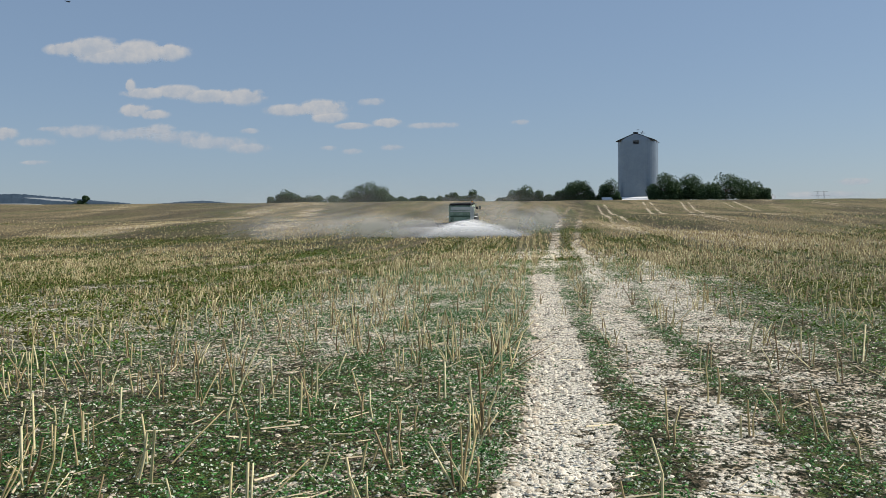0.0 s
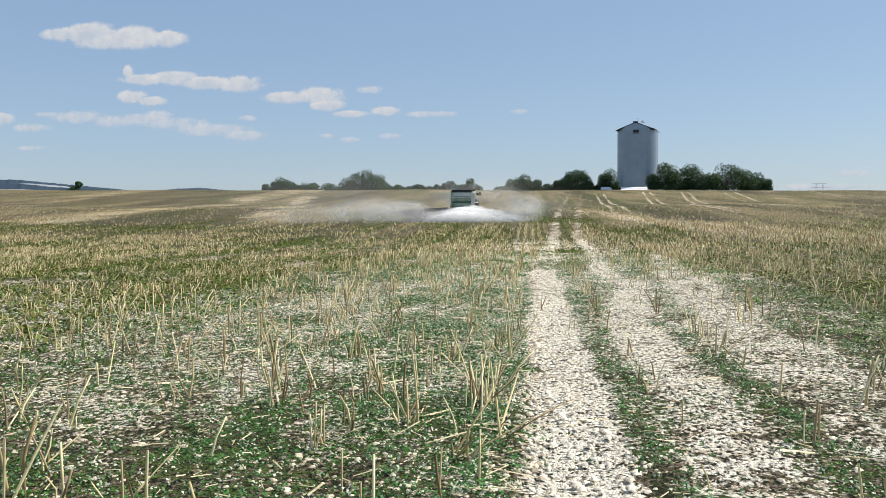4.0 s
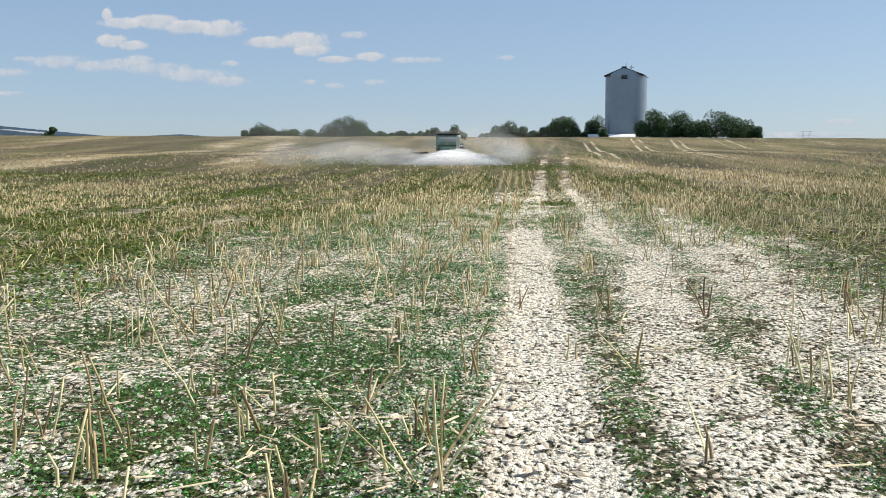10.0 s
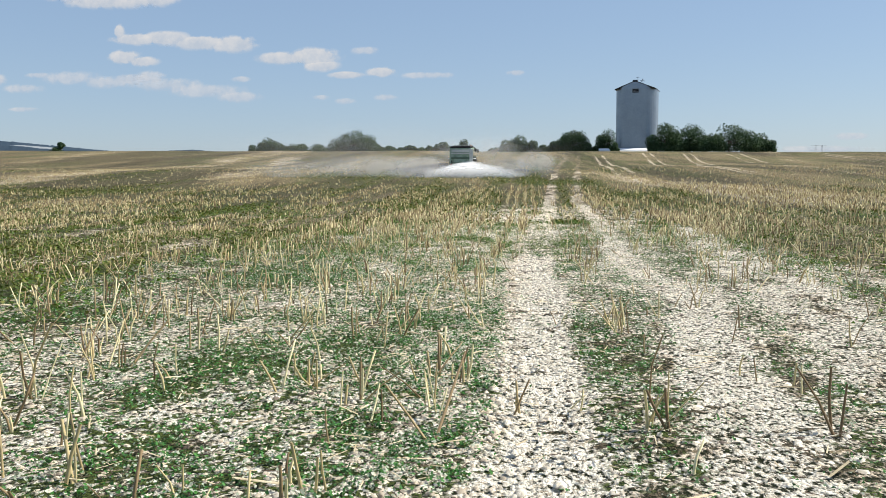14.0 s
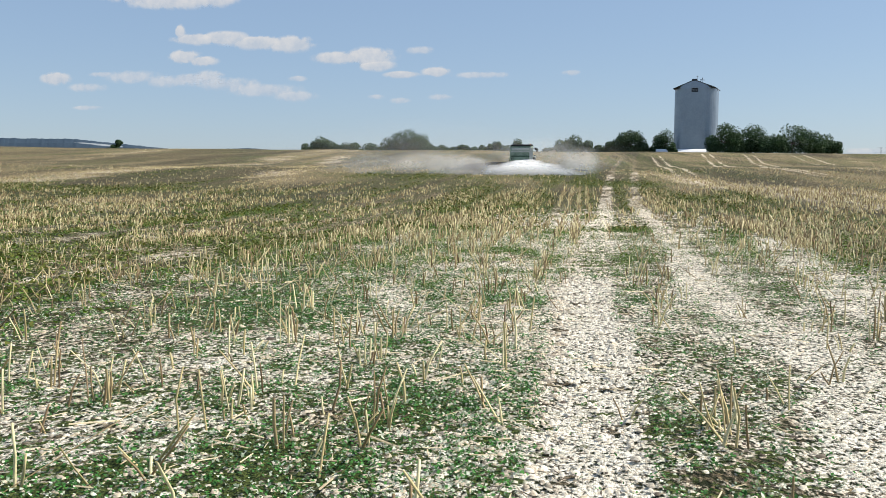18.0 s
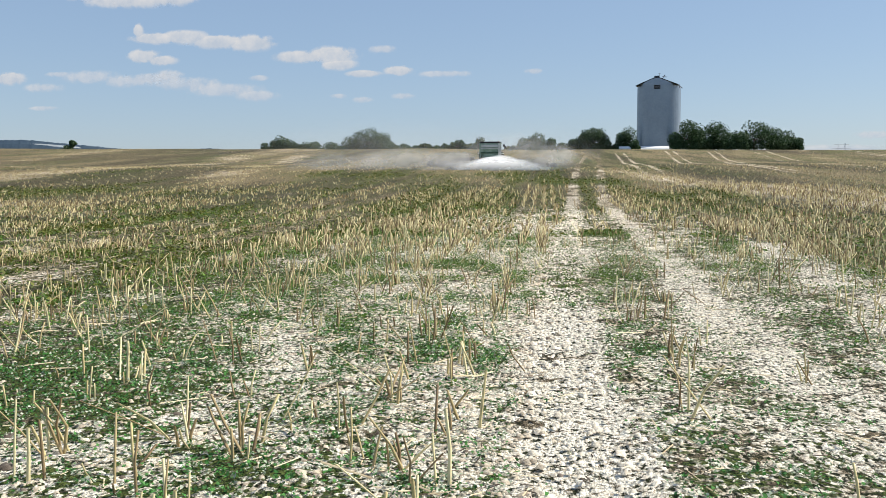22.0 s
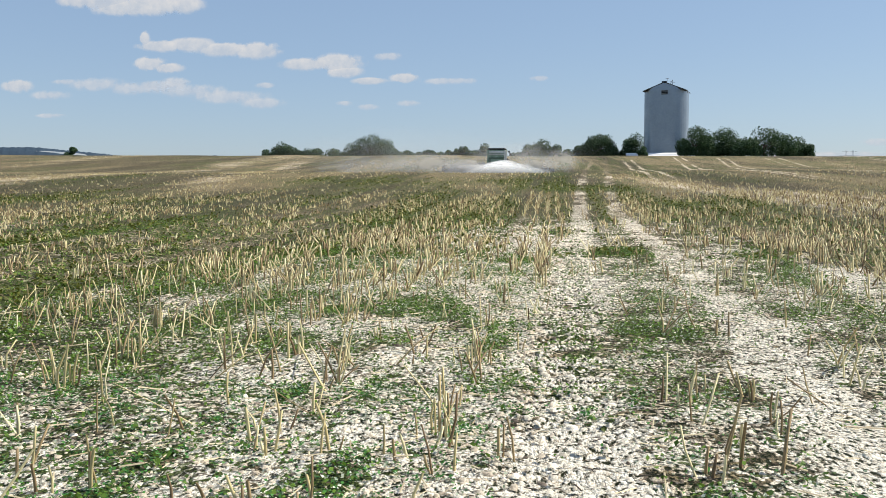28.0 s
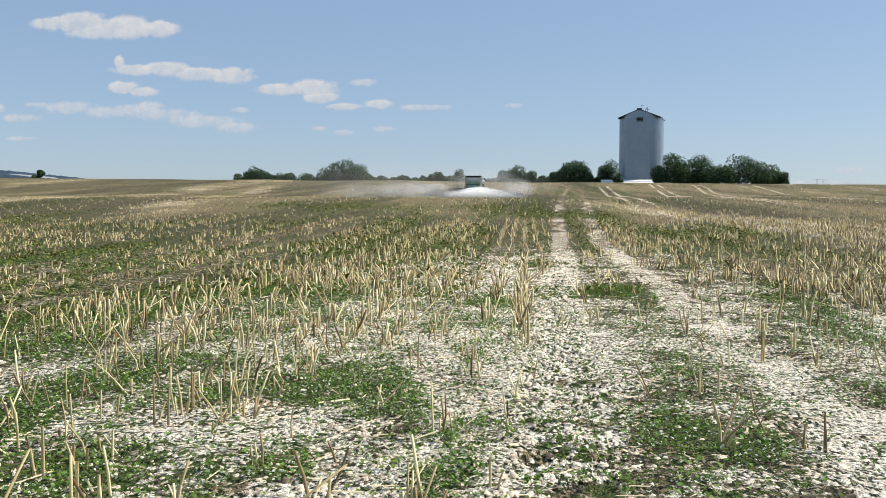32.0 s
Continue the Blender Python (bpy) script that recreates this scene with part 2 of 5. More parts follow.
RED_LENS = worn("red_lens", (0.30, 0.01, 0.01), (0.42, 0.02, 0.02), 3, 0.2)
AMBER = worn("amber_lens", (0.6, 0.22, 0.02), (0.75, 0.3, 0.03), 3, 0.2)
GLASS = worn("tinted_cab_glass", (0.02, 0.025, 0.03), (0.04, 0.045, 0.05), 1, 0.08, 0, 0.6, 0)
# the blue haze of distance is painted into this forest colour
HAZED_FOREST = worn("hazed_far_forest", (0.036, 0.060, 0.088), (0.066, 0.095, 0.125), 0.01, 0.95, 0, 0.1, 0)
FARFIELD = worn("far_stubble_field", (0.34, 0.37, 0.39), (0.42, 0.44, 0.44), 0.01, 0.95, 0, 0.1, 0)
FEATHER = worn("dark_feather", (0.012, 0.013, 0.018), (0.03, 0.03, 0.04), 30, 0.6, 0, 0.3, 0)


def vapour(name, col, thick, edge, scale, lift=0.0, glow=0.0, rag_amp=2.0, puff_amp=2.2, foot=None, heap=0.0):
    """A sheet of cloud or dust that thins out towards its rim in ragged lobes; heap: it rises to a peak from a broad foot."""
    m, n, l, b = material(name, 1.0, 0, 0.0)
    tc = n.new("ShaderNodeTexCoord")
    info = n.new("ShaderNodeObjectInfo")
    off = n.new("ShaderNodeVectorMath")
    off.operation = "MULTIPLY_ADD"
    l.new(info.outputs["Random"], off.inputs[0])
    off.inputs[1].default_value = (313.0, 171.0, 97.0)
    l.new(tc.outputs["Object"], off.inputs[2])
    rag = noise_tex(n, l, off.outputs[0], scale, 6, 0.62)
    puff = noise_tex(n, l, off.outputs[0], scale * 0.35, 3, 0.5)
    sep = n.new("ShaderNodeSeparateXYZ")
    l.new(tc.outputs["UV"], sep.inputs[0])
    if heap:
        side = maths(n, l, "SUBTRACT", 1.0, maths(n, l, "ABSOLUTE", sep.outputs[0]), clamp=True)
        up = maths(n, l, "MULTIPLY_ADD", sep.outputs[1], 0.5, 0.5)
        body = maths(n, l, "SUBTRACT", maths(n, l, "POWER", side, heap), up)
        rim = maths(n, l, "MULTIPLY", maths(n, l, "MULTIPLY", side, 5.0, clamp=True), maths(n, l, "MULTIPLY", up, 3.5, clamp=True))
        rim = maths(n, l, "MULTIPLY", rim, maths(n, l, "MULTIPLY_ADD", up, -6.0, 6.0, clamp=True))
    else:
        r2 = maths(n, l, "ADD", maths(n, l, "POWER", maths(n, l, "ABSOLUTE", sep.outputs[0]), 2.0), maths(n, l, "POWER", maths(n, l, "ABSOLUTE", sep.outputs[1]), 2.0))
        body = maths(n, l, "SUBTRACT", 1.0, maths(n, l, "POWER", r2, 0.5))
        rim = maths(n, l, "MULTIPLY", body, 2.5, clamp=True)
    d = maths(n, l, "ADD", body, maths(n, l, "MULTIPLY_ADD", rag, rag_amp, lift - 0.6 * rag_amp))
    d = maths(n, l, "ADD", d, maths(n, l, "MULTIPLY_ADD", puff, puff_amp, -0.545 * puff_amp))
    a = maths(n, l, "MULTIPLY", d, edge, clamp=True)
    a = maths(n, l, "MULTIPLY", maths(n, l, "MULTIPLY", maths(n, l, "SMOOTH_MIN", a, 1.0, 0.2), rim), thick)
    # cloud shading painted in: greyer towards the foot, whiter towards the top
    tone = maths(n, l, "ADD", maths(n, l, "MULTIPLY_ADD", sep.outputs[1], 0.22, -0.02), rag) if foot else rag
    c = ramp(n, l, tone, ((0.3, foot or tuple(0.93 * k for k in col)), (0.7, col)))
    tr = n.new("ShaderNodeBsdfTransparent")
    # clouds emit, standing in for sunlight on the vapour
    if glow:
        lit = n.new("ShaderNodeEmission")
        lit.inputs[1].default_value = glow
        l.new(c, lit.inputs[0])
        body_out = lit.outputs[0]
    else:
        l.new(c, b.inputs["Base Color"])
        t, m1 = n.new("ShaderNodeBsdfTranslucent"), n.new("ShaderNodeMixShader")
        l.new(c, t.inputs[0])
        m1.inputs[0].default_value = 0.45
        l.new(b.outputs[0], m1.inputs[1])
        l.new(t.outputs[0], m1.inputs[2])
        body_out = m1.outputs[0]
    m2 = n.new("ShaderNodeMixShader")
    l.new(a, m2.inputs[0])
    l.new(tr.outputs[0], m2.inputs[1])
    l.new(body_out, m2.inputs[2])
    l.new(m2.outputs[0], n["Material Output"].inputs[0])
    return m


CLOUD = vapour("cloud_vapour", (0.68, 0.68, 0.69), 0.95, 3.2, 0.021, 0.16, 0.82, 1.5, 0.8, (0.50, 0.555, 0.635))
THIN_CLOUD = vapour("thin_cloud_vapour", (0.64, 0.655, 0.685), 0.74, 1.7, 0.020, 0.14, 0.82, 1.6, 1.0, (0.49, 0.55, 0.64))
SPRAY = vapour("lime_spray", (0.97, 0.965, 0.95), 0.90, 4.2, 0.55, 0.14, 0.0, 0.6, 0.5, None, 1.2)
HAZE_DUST = vapour("thin_lime_dust", (0.97, 0.95, 0.91), 0.37, 1.0, 0.3, 0.2)
VEIL_DUST = vapour("drifting_lime_dust", (0.97, 0.95, 0.92), 0.09, 0.8, 0.12, 0.3)

# ---- numbers: noise, terrain and cover ----
RNG = np.random.default_rng(7)


def lattice(ix, iy, seed):
    h = (ix.astype(np.int64) * 374761393 + iy.astype(np.int64) * 668265263 + seed * 1442695041) & 0xFFFFFFFF
    h = ((h ^ (h >> 13)) * 1274126177) & 0xFFFFFFFF
    return ((h ^ (h >> 16)) & 0xFFFF) / 65535.0


def value_noise(x, y, seed=0):
    x, y = np.asarray(x, float), np.asarray(y, float)
    ix, iy = np.floor(x), np.floor(y)
    fx, fy = x - ix, y - iy
    fx, fy = fx * fx * (3 - 2 * fx), fy * fy * (3 - 2 * fy)
    a, b = lattice(ix, iy, seed), lattice(ix + 1, iy, seed)
    c, d = lattice(ix, iy + 1, seed), lattice(ix + 1, iy + 1, seed)
    return (a + (b - a) * fx) * (1 - fy) + (c + (d - c) * fx) * fy


def fbm(x, y, seed=0, octaves=4):
    s, amp, tot = 0.0, 1.0, 0.0
    for k in range(octaves):
        s = s + amp * value_noise(np.asarray(x) * 2 ** k, np.asarray(y) * 2 ** k, seed + k)
        tot, amp = tot + amp, amp * 0.5
    return s / tot


def smooth(a, b, x):
    t = np.clip((np.asarray(x, float) - a) / (b - a), 0, 1)
    return t * t * (3 - 2 * t)


KNOT_Y = np.array([-500, 48, 60, 70, 80, 91, 108, 125, 150, 172, 200, 239, 275, 310, 345, 420, 600, 1200, 2500, 4600], float)
KNOT_Z = np.array([0, 0, 0.15, 0.42, 0.88, 1.38, 2.42, 3.2, 3.95, 4.45, 6.2, 8.8, 10.8, 12.0, 12.7, 12.9, 10.5, 3.0, -6.0, -12.0])


def lie(x, y):
    """Height of the field at x, y."""
    y = np.asarray(y, float)
    z = sum(np.interp(y + d, KNOT_Y, KNOT_Z) for d in (-12, -6, 0, 6, 12)) / 5
    side = -0.0052 * np.clip(x, -350, 350) * smooth(70, 300, y)
    roll = (fbm(np.asarray(x) / 38, y / 52, 5, 2) - 0.5) * 0.9 * smooth(45, 110, y)
    return z + side + roll


def clump(x, y, cx, cy, rx, ry):
    return np.exp(-((np.asarray(x) - cx) / rx) ** 2 - ((np.asarray(y) - cy) / ry) ** 2)


def band(x, a, b, soft):
    return smooth(a - soft, a + soft, x) * (1 - smooth(b - soft, b + soft, x))


GREEN_LISTS = []
GREEN_LISTS.append([
    (-2.29, 5.45, 0.31), (-3.52, 6.26, 0.54), (-2.25, 7.53, 0.49), (-1.47, 7.58, 0.38), (-3.41, 8.87, 0.45), (-2.20, 10.03, 0.43), (-6.27, 10.78, 0.46), (-0.59, 10.98, 0.47),
    (-2.18, 11.21, 0.33), (-1.36, 11.54, 0.39), (-0.73, 11.87, 0.29), (-1.40, 13.42, 0.32), (-0.32, 13.52, 0.32), (-2.17, 14.66, 0.27), (-0.88, 14.77, 0.31), (-1.95, 15.01, 0.22),
    (-0.34, 15.15, 0.23), (-2.33, 15.36, 0.47), (-1.54, 16.87, 0.73), (-1.21, 17.43, 0.32), (-4.12, 17.43, 0.32), (-0.78, 17.47, 0.27), (-3.74, 18.10, 0.52), (-1.99, 18.80, 0.28),
    (-0.96, 19.37, 0.28), (-2.53, 20.35, 0.37), (-2.40, 21.17, 0.31), (-2.25, 21.29, 0.66), (-1.99, 21.45, 0.27), (-1.18, 21.81, 0.22), (-1.42, 22.65, 0.44), (-4.17, 23.60, 0.25),
])
GREEN_LISTS.append([
    (0.86, 23.63, 0.20), (-1.00, 23.79, 0.36), (-5.03, 23.87, 0.50), (-1.60, 26.15, 0.27), (-4.24, 28.01, 0.49), (-2.50, 28.35, 0.25), (-3.65, 28.36, 1.22), (-0.33, 29.34, 0.18),
    (-0.94, 29.44, 0.16), (-0.83, 29.97, 0.29), (-1.74, 30.06, 0.16), (-2.86, 30.08, 0.19), (1.03, 30.17, 0.21), (-2.14, 30.96, 0.21), (-0.98, 31.62, 0.18), (-2.15, 31.76, 0.17),
    (-3.40, 31.96, 0.22), (-1.79, 33.50, 0.14), (-3.97, 34.82, 0.45), (-2.67, 35.49, 0.48), (-4.46, 35.78, 0.38), (-0.40, 35.80, 0.19), (-1.38, 35.93, 0.19), (-4.03, 36.61, 0.35),
    (1.57, 36.81, 0.27), (-3.76, 37.04, 0.28), (1.19, 37.12, 0.37), (-1.11, 37.65, 0.35), (-2.45, 38.06, 0.27), (-1.22, 38.12, 0.40), (-2.25, 38.54, 0.37), (-1.66, 38.69, 0.62),
])
GREEN_LISTS.append([
    (-3.50, 38.74, 0.29), (-2.10, 39.91, 0.20), (-9.77, 40.35, 0.57), (-6.75, 43.56, 0.75), (-0.49, 46.25, 0.56), (-5.29, 47.78, 0.74), (1.90, 48.93, 0.66), (1.76, 49.01, 0.47),
    (0.67, 56.74, 0.64), (-0.81, 175.73, 6.26),
])


def track_one(y):
    """Where the main wheel track runs."""
    return np.interp(y, (0, 6, 9, 28, 36, 42, 48, 56, 84, 171, 245), (0.15, 0.2, 0.30, 0.30, 0.34, 0.50, 0.72, 1.2, 2.0, 5.5, 10.7))


def track_two(y):
    """Where the second limed track runs."""
    return np.interp(y, (0, 9, 17, 20, 26, 33, 40, 50, 68, 84, 140, 245), (1.35, 1.42, 1.45, 1.6, 2.28, 2.18, 2.57, 2.85, 3.2, 4.0, 7.0, 13.0))


def track_three(y):
    """Where the broad limed strip beyond the second track runs."""
    return np.interp(y, (0, 9, 15, 21, 31, 36, 47, 60), (2.7, 2.8, 2.75, 3.25, 4.2, 4.6, 6.0, 7.0))


def swaths(x, y):
    """Bands of thick pale stubble that cross the field."""
    p = band(x + 0.16 * (y - 80), 12, 20.5 - 0.2 * np.clip(y - 82, 0, 30), 1.5) * band(y, 56, 128, 6)
    p = np.maximum(p, band(x, 16, 32, 3) * band(y + 0.35 * (x - 18), 60, 78, 3))
    p = np.maximum(p, 0.9 * band(y + 0.12 * (x + 18), 55, 69, 2) * smooth(-15, -21, x))
    p = np.maximum(p, band(x + 0.12 * np.clip(y - 95, 0, 200), -54, -46, 2.0) * smooth(83, 92, y))
    p = np.maximum(p, 0.9 * band(x + 0.24 * (y - 130), -92, -84, 3) * smooth(95, 125, y))
    p = np.maximum(p, 0.9 * band(x + 0.21 * (y - 100), -31.5, -26.5, 1.2) * smooth(88, 100, y))
    p = np.maximum(p, 0.6 * band(x - 0.19 * (y - 103), 33, 36, 1.0) * smooth(80, 110, y))
    return p * smooth(0.34, 0.66, 0.45 * fbm(x / 2.2, y / 5, 131, 4) + 0.55 * fbm(x / 0.9, y / 14, 133, 3))


def bare_strips(x, y):
    """Pale strips along the sowing rows where wheels have run."""
    wob = 0.4 * (fbm(x / 3, y / 9, 141, 2) - 0.5)
    p = 0 * x
    for c, half, y0, y1 in ((-7.9, 0.60, 33, 62), (-9.7, 0.42, 42, 84), (-11.4, 0.45, 36, 80), (-13.4, 0.50, 24, 78), (-16.4, 0.50, 40, 82), (-19.5, 0.45, 45, 75)):
        p = np.maximum(p, band(x + wob, c - half, c + half, 0.14) * band(y, y0, y1, 3))
    return p * smooth(0.22, 0.42, fbm(x / 2, y / 7, 143, 2))


def cover(x, y):
    """Lime, green and straw cover of the field at x, y, and how packed it is, each 0 to 1."""
    x, y = np.asarray(x, float), np.asarray(y, float)
    wob = (fbm(x / 1.2, y / 2.5, 11, 3) - 0.5) * 0.45
    xs = x + 0.5 * wob - track_one(y)
    patch = fbm(x / 0.55, y / 0.9, 21, 4)
    fleck = fbm(x / 0.13, y / 0.17, 25, 3)
    wide = fbm(x / 4, y / 11, 31, 3)
    drill = fbm(x / 0.95, y / 42, 35, 3)          # long streaks along the sowing rows
    wide = wide + (drill - 0.5) * 1.1 * smooth(22, 50, y)
    near = 1 - smooth(48, 80, y)
    late = smooth(24, 31, y)
    early = 1 - smooth(13, 18, y)
    pale = swaths(x, y)
    strip = bare_strips(x, y)
    # wheel tracks and the swaths between them
    rut = band(xs, -0.37, 0.37, 0.06)
    lugs = rut * smooth(31.5, 34, y) * (1 - smooth(62, 72, y)) * smooth(-0.30, 0.40, np.sin(y * 7.4 + 0.5 + 3 * np.abs(xs) + 3.5 * (patch - 0.5)))
    xb = x + wob - track_two(y)
    lime2 = band(xb, -0.33, 0.36, 0.10)
    lime3 = band(x + 1.3 * wob - track_three(y), -0.48 - 0.1 * smooth(12, 20, y), 0.55, 0.22)
    east = smooth(-0.46, -0.30, xs)
    gap1 = smooth(0.36, 0.46, xs) * smooth(-0.33, -0.45, xb) * (1 - smooth(50, 60, y)) * (1 - smooth(0.75, 1.0, xs) * (1 - smooth(30, 33, y)))
    gap2 = band(xb, 0.40, 0.95, 0.10) * (1 - lime3)
    brink = smooth(0.45, 0.95, x + 1.3 * wob - track_three(y)) * (1 - late)
    olive = smooth(5.2, 7.4, x) * (1 - smooth(58, 68, y)) * smooth(20, 30, y + 0.8 * x)
    west = smooth(-1.6, -6.0, x)
    grow = np.zeros_like(x)
    for group in GREEN_LISTS:
        for cx, cy, r in group:
            grow = np.maximum(grow, clump(x + wob * 0.9, y + wob, cx, cy, 1.05 * r, 1.6 * r + 0.1))
    grow = smooth(0.25, 0.7, grow + 0.5 * (patch - 0.5) + 0.5 * (fleck - 0.5))
    lime = 0.96 - 0.16 * east * (1 - 0.5 * late) + (0.45 + 0.45 * late) * (patch - 0.5) + 1.2 * (fleck - 0.5) - 0.38 * (1 - smooth(8, 13.5, y)) * (1 - east) - 0.16 * east * (1 - smooth(8, 14, y)) * (1 - rut) + 0.10 * late * (1 - east) * smooth(-7, -5, x) + 0.06 * band(y, 18, 24, 2) * (1 - east) - 0.07 * (1 - smooth(16, 20, y)) * (1 - rut) - 0.17 * smooth(17, 27, y) * smooth(-2.5, -5.0, x) - 0.22 * smooth(40, 52, y) * (1 - rut) - 0.12 * smooth(31, 35, y) * (1 - east)
    lime = lime + east * ((0.28 + 0.14 * smooth(32, 34, y)) * rut + (0.20 - 0.02 * late) * (lime2 + 0.45 * lime3)) - 0.02 * late * east - 0.10 * early * (gap1 + gap2) - 0.20 * brink - 0.02 * smooth(31, 34, y) * gap1 - 0.08 * smooth(31, 34, y) * east * (1 - lime2) * (1 - rut)
    lime = lime - 0.50 * lugs - 0.12 * west * (1 - late) - 0.24 * west * late - 0.75 * olive - (0.18 + 0.12 * late) * grow
    far_lime = 0.16 - 0.10 * smooth(80, 110, y) - 0.2 * olive + 0.4 * (drill - 0.5) + 0.48 * pale
    wheel = (0.34 + 1.1 * (fbm(x / 0.8, y / 3, 95, 3) - 0.5)) * (rut + lime2 + 0.5 * band(xs, -0.6, 2.9, 0.3)) * (1 - 0.6 * smooth(100, 150, y)) * (1 - smooth(200, 250, y))
    lime = lime * near + (far_lime + wheel) * (1 - near) + 0.05 * strip
    # seedlings: an even mixture at first, later in patches of their own
    green = 0.41 + 0.05 * (1 - smooth(16, 20, y)) - 0.10 * late - (0.4 + 0.4 * late) * (patch - 0.5) + 1.3 * (fleck - 0.5) + 0.35 * (wide - 0.5)
    green = green + (0.40 + 0.25 * late) * grow - 0.55 * rut - (0.42 - 0.14 * late) * lime2 - (0.34 - 0.08 * late) * lime3 + (0.12 * early - 0.02 - 0.06 * late + 0.04 * smooth(31, 34, y)) * gap1 + (0.02 + 0.14 * early - 0.12 * late) * gap2 + 0.10 * brink
    green = green - 0.10 * east * (1 - late) + 0.72 * lugs + 0.12 * (1 - smooth(7, 10, y)) * (1 - east)
    green = green + 0.02 * olive + 0.16 * west * smooth(14, 26, y) * (1 - 0.7 * smooth(-7, -4.5, x)) + 0.35 * smooth(0.48, 0.62, wide) * west * late
    hill = smooth(76, 104, y)
    green = green * near + (0.47 + 0.08 * band(y, 50, 76, 8) + 0.9 * (wide - 0.5) - 0.35 * (rut + lime2)) * (1 - near) - 0.36 * hill
    green = green + 0.5 * clump(x, y, 2.6, 97, 5, 5) + 0.45 * clump(x, y, -19, 106, 9, 9) + 0.6 * clump(x, y, -40, 81, 14, 3.5) + 0.55 * clump(x, y, 3, 140, 7, 26) + 0.2 * clump(x, y, 14, 185, 16, 20)
    green = green - 0.35 * pale * (1 - near) - 0.28 * strip
    swath = fbm(x / 3.2, y / 70, 41, 3)
    straw = 0.30 + 1.0 * (swath - 0.5) + 0.9 * (fbm(x / 0.95, y / 42, 45, 3) - 0.5) * smooth(22, 50, y) + 0.06 * west - 0.6 * (rut - lugs) * near + 0.40 * olive + 0.3 * lugs
    straw = straw + hill * (0.40 + 2.2 * (fbm((x + 0.12 * y) / 5, y / 55, 51, 3) - 0.5)) + 0.45 * pale * (1 - near) + 0.15 * strip
    lime = np.where(y > 45, np.minimum(lime, 0.80 - 0.12 * smooth(50, 70, y)), lime)
    packed = 0.38 * rut * (1 - smooth(31, 35, y)) + 0.42 * smooth(46, 60, y) + 0.14 * smooth(70, 100, y)
    return np.clip(lime, 0, 1), np.clip(green, 0, 1), np.clip(straw, 0, 1), np.clip(packed, 0, 1)


# ---- mesh helpers ----
def mesh_of(name, verts, faces, mat, smooth_faces=False):
    """A mesh from arrays; faces all of one size."""
    verts, faces = np.asarray(verts, np.float32), np.asarray(faces, np.int32)
    me = bpy.data.meshes.new(name)
    k = faces.shape[1]
    me.vertices.add(len(verts))
    me.vertices.foreach_set("co", verts.ravel())
    me.loops.add(faces.size)
    me.loops.foreach_set("vertex_index", faces.ravel())
    me.polygons.add(len(faces))
    me.polygons.foreach_set("loop_start", np.arange(0, faces.size, k, dtype=np.int32))
    me.polygons.foreach_set("loop_total", np.full(len(faces), k, np.int32))
    if smooth_faces:
        me.polygons.foreach_set("use_smooth", np.ones(len(faces), bool))
    me.materials.append(mat)
    me.update(calc_edges=True)
    return me


def part(name, bm, mat, parent, label=""):
    """One bmesh as one mesh object under a thing or a part."""
    me = bpy.data.meshes.new(name)
    bm.normal_update()
    bm.to_mesh(me)
    bm.free()
    me.materials.append(mat)
    ob = new(name, me)
    ob.parent = parent
    return tagged(ob, label)


def thing(name, m, label, category, group="", kind=""):
    ob = new(name)
    ob.matrix_basis = m
    ob.empty_display_size = 0.2
    return tagged(ob, label, category, group, kind)


def add_box(bm, cx, cy, cz, sx, sy, sz, rx=0, ry=0, rz=0, bevel=0.0):
    g = bmesh.ops.create_cube(bm, size=1.0, matrix=pose(cx, cy, cz, rx, ry, rz) @ Matrix.Diagonal((sx, sy, sz, 1)))
    if bevel:
        edges = list({e for v in g["verts"] for e in v.link_edges})
        bmesh.ops.bevel(bm, geom=edges, offset=bevel, segments=2, affect="EDGES", clamp_overlap=True)
    return bm


def box(cx, cy, cz, sx, sy, sz, rx=0, ry=0, rz=0, bevel=0.02):
    return add_box(bmesh.new(), cx, cy, cz, sx, sy, sz, rx, ry, rz, bevel)


def add_rod(bm, a, b, r, r2=None, sides=8):
    a, b = Vector(a), Vector(b)
    m = Matrix.Translation((a + b) / 2) @ (b - a).to_track_quat("Z", "Y").to_matrix().to_4x4()
    bmesh.ops.create_cone(bm, cap_ends=True, segments=sides, radius1=r, radius2=r if r2 is None else r2, depth=(b - a).length, matrix=m)
    return bm


def rod(a, b, r, r2=None, sides=8):
    return add_rod(bmesh.new(), a, b, r, r2, sides)


def lathe(profile, sides, axis="X"):
    """A ring of radius, offset pairs turned about an axis."""
    bm = bmesh.new()
    rings = []
    for r, h in profile:
        ring = []
        for k in range(sides):
            a = 2 * math.pi * k / sides
            p = (h, r * math.cos(a), r * math.sin(a)) if axis == "X" else (r * math.cos(a), r * math.sin(a), h)
            ring.append(bm.verts.new(p))
        rings.append(ring)
    for p, q in zip(rings, rings[1:]):
        for k in range(sides):
            bm.faces.new((p[k], p[(k + 1) % sides], q[(k + 1) % sides], q[k]))
    bmesh.ops.recalc_face_normals(bm, faces=bm.faces[:])
    return bm


# ---- the field ----
def spread(a, b, near_step, growth, far):
    out, s, p = [], near_step, b
    while p < far:
        s *= growth
        p += s
        out.append(p)
    return np.array(out)


